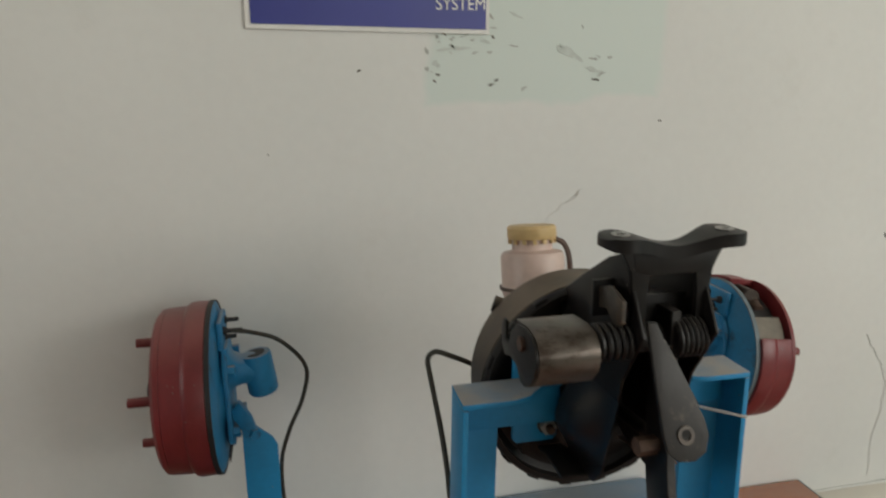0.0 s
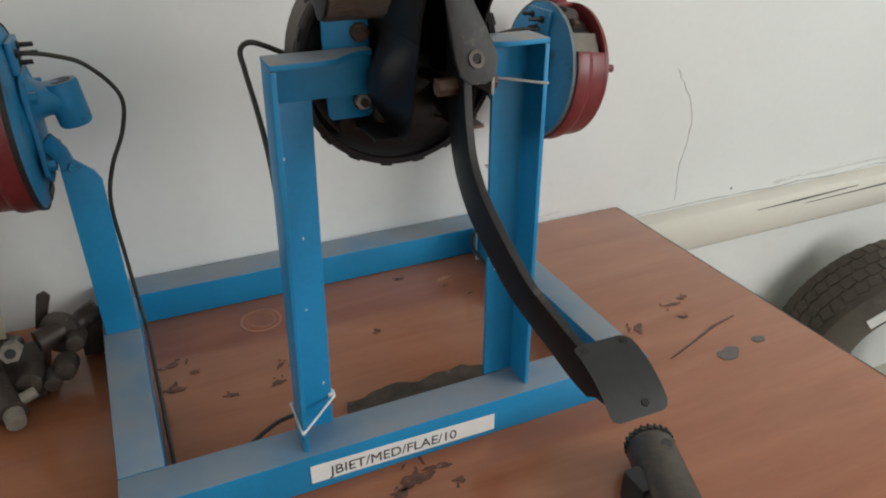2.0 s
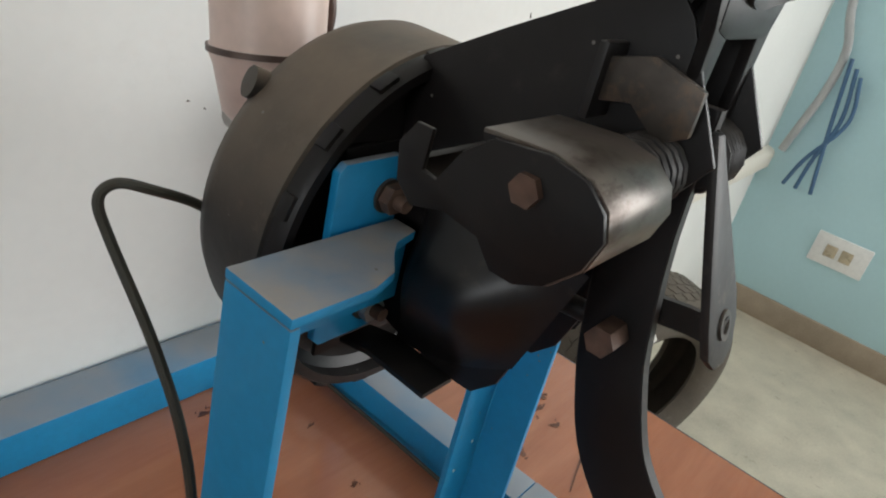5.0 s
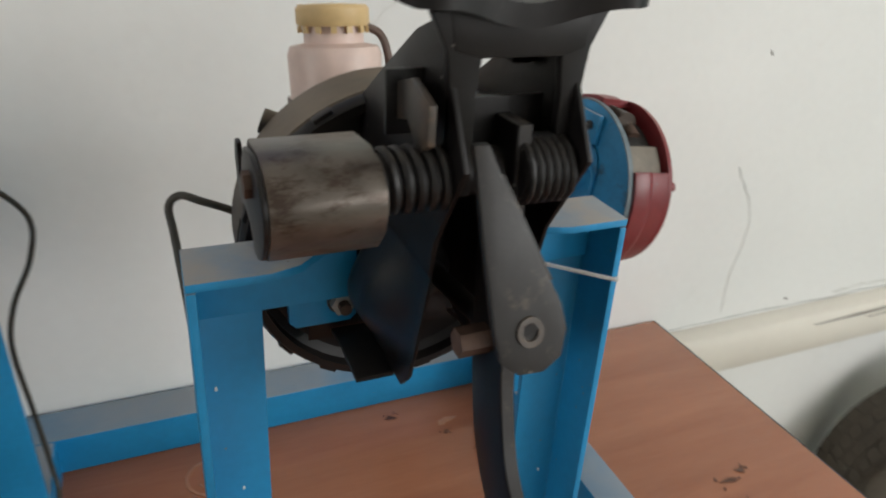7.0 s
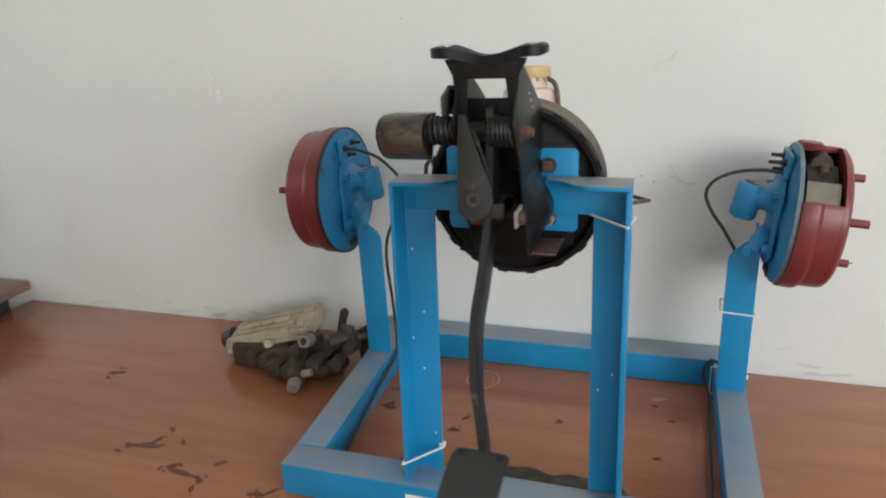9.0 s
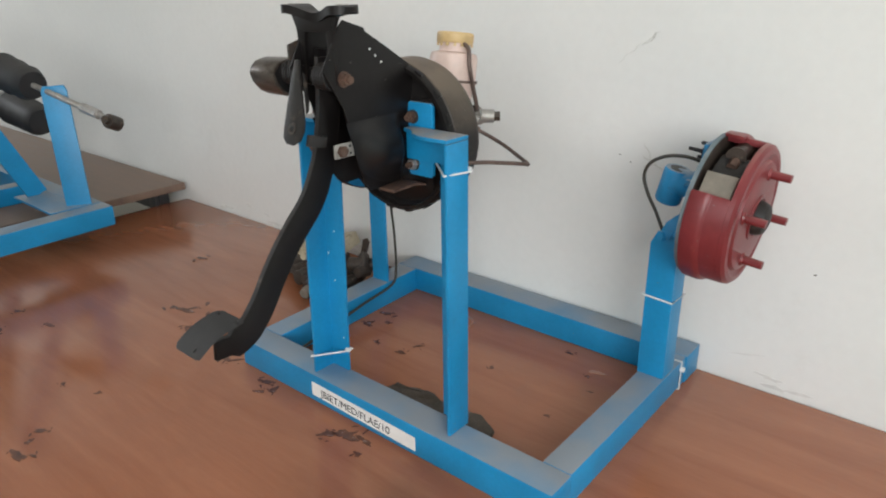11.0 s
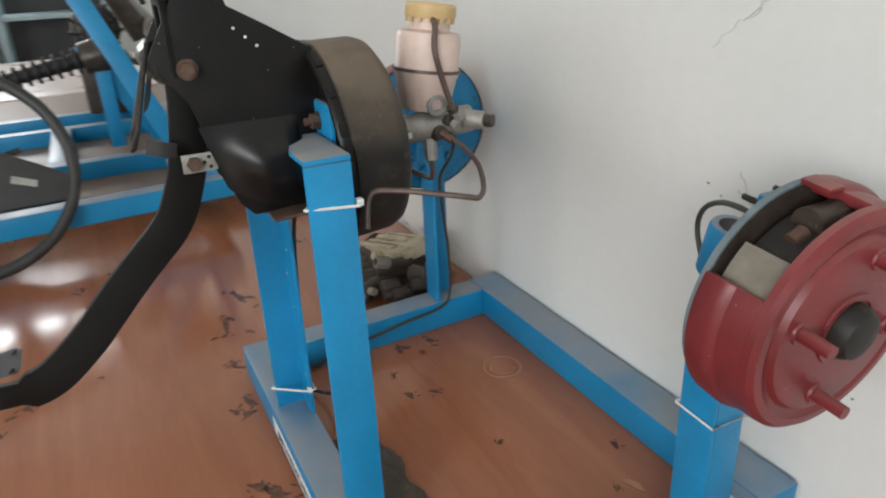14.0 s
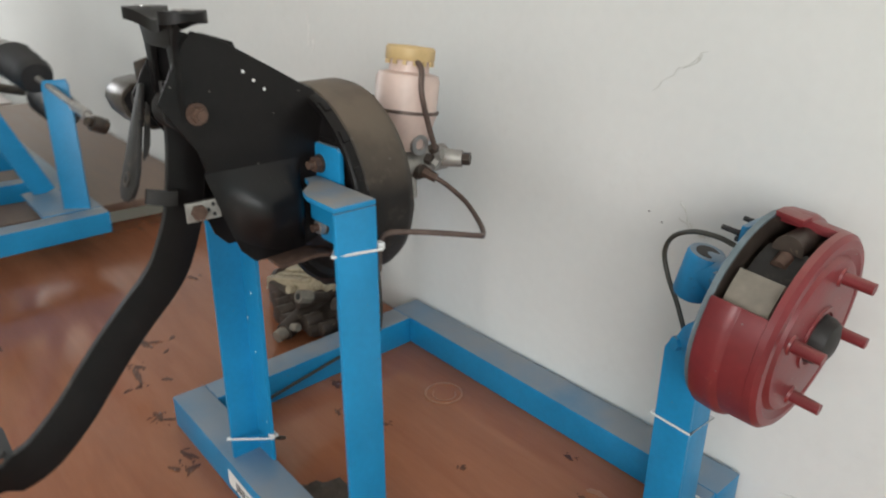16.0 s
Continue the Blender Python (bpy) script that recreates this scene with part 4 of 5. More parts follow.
part("rear_shell", turned([(0.0785, 0.0), (0.0785, 0.0946), (0.0682, 0.0946), (0.0682, 0.0990), (0.070, 0.1012), (0.076, 0.1000), (0.1135, 0.0985), (0.1225, 0.095), (0.128, 0.087), (0.131, 0.075), (0.135, 0.045), (0.137, 0.0)], BM, 72), TAN, bo, "dusty black and tan rear shell")
for k in range(18):
    c = BM @ Matrix.Rotation(radians(10 + 20 * k), 4, "X") @ Matrix.Translation((0.0640, 0, 0.1004))
    part("rim_lug", box(-0.0035, 0.0035, -0.006, 0.006, -0.0016, 0.0014, m=c), BLACK, bo, bevel=0.0006)
part("check_valve", rod((0.270, 0.116, 1.247), (0.253, 0.122, 1.2535), 0.0085, 0.008, 16), TAN, bo, "tan vacuum valve stub")

# ---------- master cylinder ----------
mc = thing("master_cylinder", (0.325, 0.16, 1.17), "cast aluminium master cylinder with fluid reservoir", "master cylinder")
body = part("body", rod((0.327, 0.134, 1.186), (0.334, 0.236, 1.190), 0.0155, 0.0145, 24), CASTAL, mc, "grey cast body")
part("mounting_flange", slab([(0.290, 1.180), (0.300, 1.168), (0.354, 1.168), (0.364, 1.180), (0.364, 1.192), (0.354, 1.204), (0.300, 1.204), (0.290, 1.192)], "y", 0.134, 0.146), CASTAL, mc, bevel=0.0015)
for x in (0.297, 0.357):
    part("flange_nut", hexagon((x, 0.146, 1.186), (0, 1, 0), 0.0065, 0.008), ZINC, mc)
part("side_boss", rod((0.338, 0.222, 1.192), (0.361, 0.240, 1.1915), 0.0105, 0.0095, 18), CASTAL, mc)
part("end_plug", hexagon((0.360, 0.2395, 1.1915), (0.85, 0.6, 0.0), 0.0072, 0.010), BROWNIRON, mc, "brown hex plug")
part("outlet_union", rod((0.334, 0.192, 1.178), (0.352, 0.192, 1.184), 0.0085, 0.0075, 12), BROWNIRON, mc)
part("lower_union", rod((0.336, 0.186, 1.176), (0.338, 0.186, 1.152), 0.0075, 0.0062, 6), CASTAL, mc)
part("lower_pipe", pipe([(0.338, 0.186, 1.153), (0.338, 0.186, 1.138), (0.325, 0.188, 1.128), (0.29, 0.18, 1.13)], 0.0028), PIPEMAT, mc)
part("clip_ring", turned([(-0.0025, 0.006), (0.0025, 0.006), (0.0025, 0.011), (-0.0025, 0.011)], Matrix.Translation((0.347, 0.190, 1.212)), 20), ZINC, mc, "bright clip ring")
for i, (x, y, z) in enumerate(((0.349, 0.205, 1.205), (0.350, 0.212, 1.199), (0.347, 0.200, 1.196), (0.351, 0.207, 1.192))):
    part("fitting_lump", hexagon((x, y, z), (0.8, 0.3, 0.4 - 0.3 * i), 0.006, 0.007), CASTAL if i % 2 else BROWNIRON, mc)
RES_LEAN = Matrix.Translation((0.319, 0.194, 1.245)) @ Matrix.Rotation(radians(-8), 4, "X") @ Matrix.Translation((-0.319, -0.194, -1.245))
rm = RES_LEAN @ Matrix.Translation((0.319, 0.194, 0.0)) @ pose(0, 0, 0, 0, -90, 0)

res = part("reservoir", turned([(1.203, 0.0), (1.203, 0.023), (1.208, 0.0275), (1.236, 0.0325), (1.2425, 0.0350), (1.2460, 0.0350), (1.2485, 0.0335), (1.277, 0.0340), (1.2825, 0.0320), (1.285, 0.0215), (1.297, 0.0215), (1.297, 0.0)], rm, 40), CREAMPL, mc, "pinkish plastic fluid reservoir")
part("cap", turned([(1.2965, 0.0), (1.2965, 0.0250), (1.2985, 0.0262), (1.3085, 0.0262), (1.311, 0.024), (1.312, 0.0)], rm, 36), YELLOWPL, res, "ochre plastic screw cap")
for k in range(14):
    a = 2 * math.pi * k / 14
    part("cap_tooth", box(-0.002, 0.002, -0.0012, 0.0012, -0.0045, 0.0, m=RES_LEAN @ Matrix.Translation((0.319 + 0.0245 * math.cos(a), 0.194 + 0.0245 * math.sin(a), 1.2964)) @ Matrix.Rotation(a + 1.571, 4, "Z")), YELLOWPL, res)
part("moulding_seam", turned([(1.2430, 0.0345), (1.2465, 0.0345), (1.2465, 0.0362), (1.2430, 0.0362)], rm, 40), PIPEMAT, res, "brownish moulded seam")
part("neck", rod((0.320, 0.194, 1.19), (0.319, 0.197, 1.206), 0.014, 0.016, 20), CREAMPL, res)
part("sensor_lead", pipe([(0.338, 0.194, 1.298), (0.352, 0.190, 1.290), (0.357, 0.186, 1.268), (0.358, 0.194, 1.235), (0.357, 0.204, 1.208)], 0.0030), PIPEMAT, mc, "dark sensor lead")

# ---------- pedal box ----------
pb = thing("brake_pedal", (0.33, -0.05, 1.136), "black pressed-steel pedal box with hanging brake pedal", "brake pedal")


def side_plate(x0, x1):
    """Cheek of the pedal box, seen from the side (y, z)."""
    return slab([(-0.079, 1.287), (-0.053, 1.332), (-0.045, 1.340), (-0.022, 1.332), (0.020, 1.308), (0.060, 1.284), (0.066, 1.262), (0.066, 1.150), (0.045, 1.142), (0.008, 1.136), (-0.012, 1.137),
                 (-0.024, 1.150), (-0.030, 1.168), (-0.044, 1.215), (-0.052, 1.245)], "x", x0, x1)


part("cheek", side_plate(0.3560, 0.3585), BLACK, pb, "black cheek plate", bevel=0.0008)
part("cheek", side_plate(0.3000, 0.3025), BLACK, pb, "black cheek plate", bevel=0.0008)


def bulge(x, s):
    """Pressed swelling low on the cheek, where it spreads to the booster."""
    bm = bmesh.new()
    rows = []
    for i in range(25):
        u = i / 24
        y = -0.040 + 0.080 * u
        row = []
        for j in range(21):
            v = j / 20
            z = 1.138 + 0.026 * (1 - u) ** 2 + (0.088 - 0.026 * (1 - u) ** 2) * v
            w = math.sin(math.pi * v) ** 1.5
            e = min(1.0, u / 0.55)
            d = 0.019 * w * (e * e * (3 - 2 * e)) * min(1.0, max(0.0, (1 - u) / 0.16)) ** 0.5
            row.append(bm.verts.new((x + s * d, y + 0.020 * (1 - u) * (0.5 - v), z)))
        rows.append(row)
    for a, b in zip(rows, rows[1:]):
        for j in range(20):
            bm.faces.new((a[j], a[j + 1], b[j + 1], b[j]))
    ext = bmesh.ops.solidify(bm, geom=bm.faces[:], thickness=0.002)
    return bm


part("bulge", bulge(0.3588, 1), RUBBED, pb, "rubbed black swelling of the cheek", smooth=60)
part("bulge", bulge(0.2998, -1), RUBBED, pb, "rubbed black swelling of the cheek", smooth=60)
part("roof_plate", slab([(-0.034, 1.302), (0.020, 1.292), (0.060, 1.2825), (0.060, 1.2805), (0.020, 1.290), (-0.034, 1.300)], "x", 0.3027, 0.3558), BLACK, pb, bevel=0.0005)
part("back_plate", box(0.264, 0.394, 0.0625, 0.0655, 1.125, 1.242), BLACK, pb, "black mounting plate against the booster", bevel=0.001)
part("lower_lip", slab([(0.000, 1.1375), (0.040, 1.139), (0.060, 1.134), (0.060, 1.131), (0.040, 1.1355), (0.000, 1.1345)], "x", 0.358, 0.384), RUST, pb, "rubbed rusty lower lip", bevel=0.0006)
part("lower_lip", slab([(0.000, 1.1375), (0.040, 1.139), (0.060, 1.134), (0.060, 1.131), (0.040, 1.1355), (0.000, 1.1345)], "x", 0.278, 0.3005), BLACK, pb, bevel=0.0006)
# White discs on the cheek stand in for light through punched holes.
for y, z in ((-0.006, 1.306), (0.003, 1.298), (0.012, 1.290)):
    part("lit_hole_disc", rod((0.3584, y, z), (0.3589, y, z), 0.0014, seg=10), WHITEPL, pb, "small white disc for light through a punched hole")
part("top_tab", slab([(-0.036, 1.338), (-0.010, 1.330), (-0.006, 1.318), (-0.026, 1.316)], "x", 0.345, 0.3558), BLACK, pb, "bent tab on the roof", bevel=0.002)
# front frame with the eared top
def ear_plate():
    """Top plate with two rounded ears and a waist, bowed up at both ends; its bolt holes are not cut."""
    bm, n, ring_u, ring_l = bmesh.new(), 40, [], []
    out = []
    for i in range(n + 1):
        u = i / n
        e = abs(2 * u - 1)
        half = 0.0085 + 0.0105 * math.sin(min(1, e * 1.25) * math.pi / 2) ** 3
        end = min(1, (1 - e) / 0.34)
        half *= math.sqrt(max(0.0, 1 - (1 - end) ** 2))
        z = 1.3430 + 0.0085 * math.sin(min(1, e * 1.4) * math.pi / 2) ** 2
        out.append((0.2765 + 0.110 * u, -0.055 - 0.018 * (u - 0.5) * 0, half, z))
    for i, (x, y, h, z) in enumerate(out):
        k = min(1.0, 0.55 + min(i, n - i) * 0.25)
        ring_u.append((bm.verts.new((x, y - h, z + 0.0045 * k)), bm.verts.new((x, y + h, z + 0.0045 * k))))
        ring_l.append((bm.verts.new((x, y - h, z - 0.0050 * k)), bm.verts.new((x, y + h, z - 0.0050 * k))))
    for (a, b), (c, d), (e, f), (g, h) in zip(ring_u, ring_u[1:], ring_l, ring_l[1:]):
        bm.faces.new((a, c, d, b))
        bm.faces.new((e, f, h, g))
        bm.faces.new((a, e, g, c))
        bm.faces.new((b, d, h, f))
    return bm


ears = part("ear_plate", ear_plate(), BLACK, pb, "black eared top plate", smooth=50)
# Pale rings laid on the ears paint the brightness seen through bolt holes.
for x in (0.2915, 0.3715):
    part("ear_hole_glow", turned([(0.0, 0.0035), (0.0008, 0.0035), (0.0008, 0.0066), (0.0, 0.0066)], Matrix.Translation((x, -0.056, 1.3562)) @ pose(0, 0, 0, 0, -90, 0), 18), ZINC, ears, "pale ring for the brightness seen through a bolt hole")
for x0, x1 in ((0.3000, 0.3110), (0.3495, 0.3590)):
    part("front_strut", slab([(x0 - 0.009, 1.3445), (x1 + 0.009, 1.3445), (x1 + 0.002, 1.330), (x1, 1.312), (x1, 1.270), (x0, 1.270), (x0, 1.312), (x0 - 0.002, 1.330)], "y", -0.062, -0.057), BLACK, pb, bevel=0.0008)
part("front_apron", slab([(0.2985, 1.345), (0.3600, 1.345), (0.3580, 1.3300), (0.3490, 1.3270), (0.3115, 1.3270), (0.3010, 1.3300)], "y", -0.0625, -0.0555), BLACK, pb, bevel=0.0008)
part("front_web", box(0.3047, 0.3523, -0.044, -0.041, 1.270, 1.3070), BLACK, pb, bevel=0.0006)
# pivot, springs and stop
pv = part("pivot_bolt", hexagon((0.3588, -0.049, 1.276), (1, 0, 0), 0.0068, 0.008), RUST, pb, "rusty pivot bolt")
part("bolt_end", rod((0.3655, -0.049, 1.276), (0.371, -0.049, 1.276), 0.0045, seg=12), RUST, pv)
part("washer", rod((0.3586, -0.049, 1.276), (0.3598, -0.049, 1.276), 0.0092), RUST, pv)
part("pivot_tube", rod((0.3026, -0.049, 1.276), (0.3559, -0.049, 1.276), 0.0105), GREASE, pb)


def spring(x0, x1, y, z, r, turns, wire):
    n = int(turns * 14)
    return pipe([(x0 + (x1 - x0) * i / n, y + r * math.cos(2 * math.pi * turns * i / n), z + r * math.sin(2 * math.pi * turns * i / n)) for i in range(n + 1)], wire, 7, 1, smooth=False)


part("return_spring", spring(0.273, 0.300, -0.058, 1.279, 0.0124, 5, 0.0022), GREASE, pb, "greasy coil spring")
part("return_spring", spring(0.332, 0.355, -0.060, 1.279, 0.0140, 6, 0.0018), GREASE, pb, "greasy coil spring")
part("spring_core", rod((0.262, -0.058, 1.279), (0.301, -0.058, 1.279), 0.0118), GREASE, pb)
part("spring_core", rod((0.3315, -0.060, 1.279), (0.3555, -0.060, 1.279), 0.0130), GREASE, pb)
dog = [(-0.0300, 1.2918), (-0.0558, 1.2940), (-0.0694, 1.2913), (-0.0770, 1.2847), (-0.0797, 1.2764), (-0.0763, 1.2654), (-0.0664, 1.2544), (-0.0558, 1.2494), (-0.0466, 1.2494)]
inner = [(y + 0.003 * (1 if y < -0.046 else 0), z + (0.0022 if z < 1.28 else -0.0022)) for y, z in dog]
part("stop_cover", slab(dog + inner[::-1], "x", 0.2260, 0.2700), BARE, pb, "worn bare-metal stop cover", bevel=0.0005)
part("cover_side", slab([(-0.0360, 1.2907), (-0.0558, 1.2934), (-0.0691, 1.2907), (-0.0767, 1.2841), (-0.0793, 1.2764), (-0.0759, 1.2659), (-0.0660, 1.2550), (-0.0558, 1.2500), (-0.0466, 1.2500), (-0.0390, 1.2583), (-0.0240, 1.2605), (-0.0100, 1.2561), (-0.0020, 1.2627), (0.0000, 1.2759), (-0.0060, 1.2847), (-0.0130, 1.2847), (-0.0120, 1.2703), (-0.0180, 1.2692), (-0.0260, 1.2825)], "x", 0.2235, 0.2257), BLACK, pb, "black side cheek of the stop", bevel=0.0006)
part("cover_core", slab([(y * 0.96 - 0.0015, 1.278 + (z - 1.278) * 0.9) for y, z in dog], "x", 0.2258, 0.2694), GREASE, pb, "dark core of the stop")
part("cover_bolt", hexagon((0.2235, -0.052, 1.281), (-1, 0, 0), 0.0055, 0.003), RUST, pb)
part("cover_web", box(0.2258, 0.302, -0.008, -0.004, 1.258, 1.272), BLACK, pb, bevel=0.001)
part("clevis_hook", slab([(-0.070, 1.312), (-0.050, 1.318), (-0.030, 1.312), (-0.030, 1.296), (-0.046, 1.300), (-0.060, 1.290), (-0.070, 1.296)], "x", 0.288, 0.2915), DIRTY, pb, "worn stamped hook", bevel=0.0008)
part("clevis_hook", box(0.283, 0.300, -0.034, -0.030, 1.290, 1.318), GREASE, pb, bevel=0.001)
# hanging blade lever
LEVER_SHEAR = Matrix(((1, 0, 0, 0), (0, 1, 0.348, -0.4263), (0, 0, 1, 0), (0, 0, 0, 1)))
lever = part("stop_lever", slab([(0.3055, 1.2970), (0.3125, 1.2970), (0.3165, 1.2860), (0.3405, 1.2330), (0.3425, 1.2220), (0.3390, 1.2110), (0.3300, 1.2060), (0.3180, 1.2065), (0.3105, 1.2125), (0.3085, 1.2240), (0.3065, 1.2600)],
                                "y", -0.1000, -0.0955, m=LEVER_SHEAR), LEVERMAT, pb, "grey worn blade lever", bevel=0.0015)
part("lever_hole", turned([(0.0, 0.0036), (0.0012, 0.0036), (0.0012, 0.0062), (0.0, 0.0062)], LEVER_SHEAR @ Matrix.Translation((0.3245, -0.1001, 1.2240)) @ Matrix.Rotation(radians(-90), 4, "Z"), 20), DIRTY, lever, "worn rim of the hole")
# Black disc on the blade paints the shade inside its hole.
part("lever_hole", rod(LEVER_SHEAR @ Vector((0.3245, -0.1006, 1.2240)), LEVER_SHEAR @ Vector((0.3245, -0.1001, 1.2240)), 0.0038, seg=20), RUBBER, lever, "black disc for the shade in the lever hole")
part("lever_flange", slab([(-0.0952, 1.2840), (-0.0915, 1.2800), (-0.0900, 1.2520), (-0.0915, 1.2440), (-0.0952, 1.2400)], "x", -0.0012, 0.0012,
                          m=LEVER_SHEAR @ Matrix(((1, 0, -0.452, 0.8990), (0, 1, 0, 0), (0, 0, 1, 0), (0, 0, 0, 1)))), LEVERMAT, lever, bevel=0.0005)
part("lever_hook", bar([(0.340, -0.093, 1.211), (0.343, -0.084, 1.209), (0.3445, -0.076, 1.207), (0.344, -0.069, 1.206)], 0.0065, 0.0018, (1, 0, 0)), LEVERMAT, lever)
# pedal arm and pad
mid = curve_points([(0.333, -0.050, 1.300), (0.332, -0.052, 1.245), (0.330, -0.060, 1.192), (0.328, -0.068, 1.165), (0.3265, -0.079, 1.140), (0.3260, -0.093, 1.122), (0.3265, -0.110, 1.106), (0.331, -0.135, 1.083), (0.338, -0.160, 1.059), (0.345, -0.176, 1.045), (0.352, -0.194, 1.032), (0.357, -0.211, 1.022), (0.360, -0.230, 1.0175), (0.362, -0.256, 1.019)], 3)
part("pedal_arm", bar(mid, [0.015 + 0.0018 * min(1, i / 11) - (0.006 if i > len(mid) - 4 else 0) for i in range(len(mid))], 0.0037, (1, 0, 0)), BLACK, pb, "black curved pedal arm", bevel=0.0012)
part("worn_edge", bar(mid, [0.0155 + 0.0018 * min(1, i / 11) - (0.006 if i > len(mid) - 4 else 0) for i in range(len(mid))], 0.0031, (1, 0, 0)), LEVERMAT, pb, "paint rubbed off along the arm's edge")
part("push_clevis", box(0.3545, 0.3575, -0.068, -0.038, 1.186, 1.203), CASTAL, pb, "bright perforated clevis plate", bevel=0.001)
# Clevis perforations: black discs coloured as shaded holes, not bored.
for y, z in ((-0.044, 1.190), (-0.0445, 1.199), (-0.049, 1.1945)):
    part("clevis_hole_shade", rod((0.3574, y, z), (0.3579, y, z), 0.0018, seg=10), RUBBER, pb, "small black disc for the shade in a clevis hole")
part("clevis_pin", hexagon((0.3576, -0.058, 1.1945), (1, 0, 0), 0.0068, 0.005), RUST, pb)
part("clevis_pin", hexagon((0.3265, -0.060, 1.1945), (-1, 0, 0), 0.0075, 0.016), RUST, pb)
part("push_rod", rod((0.334, -0.05, 1.192), (0.329, 0.066, 1.184), 0.0055), GREASE, pb)
part("rod_boot", turned([(0.02, 0.0), (0.02, 0.012), (0.03, 0.018), (0.036, 0.015), (0.042, 0.021), (0.048, 0.018), (0.056, 0.026), (0.066, 0.028), (0.066, 0.0)], bm_ @ pose(0, 0, -0.003), 28), RUBBER, pb, "black rubber boot")


def pedal_pad():
    """Bowed rectangular pad with rounded corners."""
    bm, nu, nv = bmesh.new(), 14, 10
    c, u, v = Vector((0.3600, -0.258, 1.0385)), Vector((0.0235, 0, -0.0005)), Vector((0.0015, 0.0285, 0.0115))
    nrm = u.cross(v).normalized()
    grid = []
    for i in range(nu + 1):
        a = 2 * i / nu - 1
        row = []
        for j in range(nv + 1):
            b = 2 * j / nv - 1
            k = 1 - 0.07 * max(0, abs(a) - 0.75) / 0.25 * (abs(b) > 0.9)
            row.append(bm.verts.new(c + u * a * k + v * b * k + nrm * 0.006 * (1 - b * b)))
        grid.append(row)
    for p, q in zip(grid, grid[1:]):
        for j in range(nv):
            bm.faces.new((p[j], p[j + 1], q[j + 1], q[j]))
    bmesh.ops.solidify(bm, geom=bm.faces[:], thickness=-0.0045)
    return bm


pad = part("pedal_pad", pedal_pad(), PADRUB, pb, "worn dark rubber pedal pad", smooth=40)
for a, b in ((-0.7, 0.78), (0.7, 0.78), (0.25, -0.75)):
    p = Vector((0.3600, -0.258, 1.0385)) + Vector((0.0235, 0, -0.0005)) * a + Vector((0.0015, 0.0285, 0.0115)) * b
    part("rivet_hole", rod(p + Vector((0, -0.0006, 0.0018)), p + Vector((0, -0.0013, 0.0052 - 0.0022)), 0.0028, seg=12), GREYIRON, pad, "small rivet")


# ---------- loose parts on the table ----------
cb = thing("carburettor", (-0.17, 0.33, TOP), "old cream and brown carburettor lying by the wall", "carburettor")
cm = Matrix.Translation((-0.205, 0.372, TOP + 0.046)) @ pose(0, 0, 0, 6, -13, 10)
part("ribbed_cover", box(-0.105, 0.080, -0.046, 0.036, 0.002, 0.025, m=cm), CREAMOLD, cb, "cream stained ribbed cover", bevel=0.005)
for i, (y, w, h, x1) in enumerate(((-0.044, 0.013, 0.006, 0.03), (-0.022, 0.008, 0.005, 0.055), (-0.004, 0.014, 0.007, 0.02), (0.020, 0.010, 0.004, 0.05))):
    part("cover_rib", box(-0.100 + 0.006 * i, x1, y, y + w, 0.0245, 0.0250 + h, m=cm), CREAMOLD, cb, bevel=0.0015)
part("side_rib", box(-0.104, 0.078, -0.0505, -0.0465, 0.006, 0.013, m=cm), CREAMOLD, cb, bevel=0.0015)
part("raised_pad", box(0.048, 0.082, -0.040, 0.032, 0.0245, 0.034, m=cm), CREAMOLD, cb, "pale raised end pad", bevel=0.004)
part("end_cap", rod(cm @ Vector((-0.105, 0.0, 0.012)), cm @ Vector((-0.128, 0.0, 0.010)), 0.022, 0.017, 18), BROWNIRON, cb, "dark end cap")
part("main_body", box(-0.180, -0.085, 0.288, 0.385, TOP + 0.001, TOP + 0.036), BROWNIRON, cb, "brown oily main body", bevel=0.010)
part("side_body", box(-0.285, -0.155, 0.30, 0.405, TOP + 0.001, TOP + 0.048), BROWNIRON, cb, "brown oily side body", bevel=0.010)
part("barrel", rod((-0.16, 0.345, TOP + 0.034), (-0.118, 0.246, TOP + 0.020), 0.020, 0.0165, 22), BROWNIRON, cb, "oily intake barrel")
part("nozzle", rod((-0.120, 0.250, TOP + 0.020), (-0.114, 0.229, TOP + 0.0165), 0.012, 0.011, 16), LINING, cb, "pale nozzle end")
part("nozzle", rod((-0.108, 0.258, TOP + 0.030), (-0.092, 0.262, TOP + 0.034), 0.0075, 0.007, 12), LINING, cb, "pale small nozzle")
hexn = part("union_nut", rod((-0.109, 0.300, TOP + 0.078), (-0.107, 0.274, TOP + 0.087), 0.0125, 0.0125, 6), LINING, cb, "pale hex union nut")
# The nut is solid; a black disc gives the shade of its bore.
part("bore", rod((-0.107, 0.2738, TOP + 0.0871), (-0.10695, 0.2730, TOP + 0.0874), 0.0062, seg=16), RUBBER, hexn, "black disc for the shade in the bore")
part("union_stem", rod((-0.112, 0.335, TOP + 0.064), (-0.109, 0.300, TOP + 0.078), 0.010, 0.009, 14), BROWNIRON, cb)
part("small_port", rod((-0.205, 0.318, TOP + 0.052), (-0.203, 0.304, TOP + 0.056), 0.008, 0.008, 14), CREAMOLD, cb)
part("throttle_arm", slab([(-0.095, TOP + 0.055), (-0.080, TOP + 0.060), (-0.066, TOP + 0.100), (-0.072, TOP + 0.108), (-0.082, TOP + 0.104), (-0.090, TOP + 0.075)], "y", 0.375, 0.381), BROWNIRON, cb, "dark throttle arm", bevel=0.001)
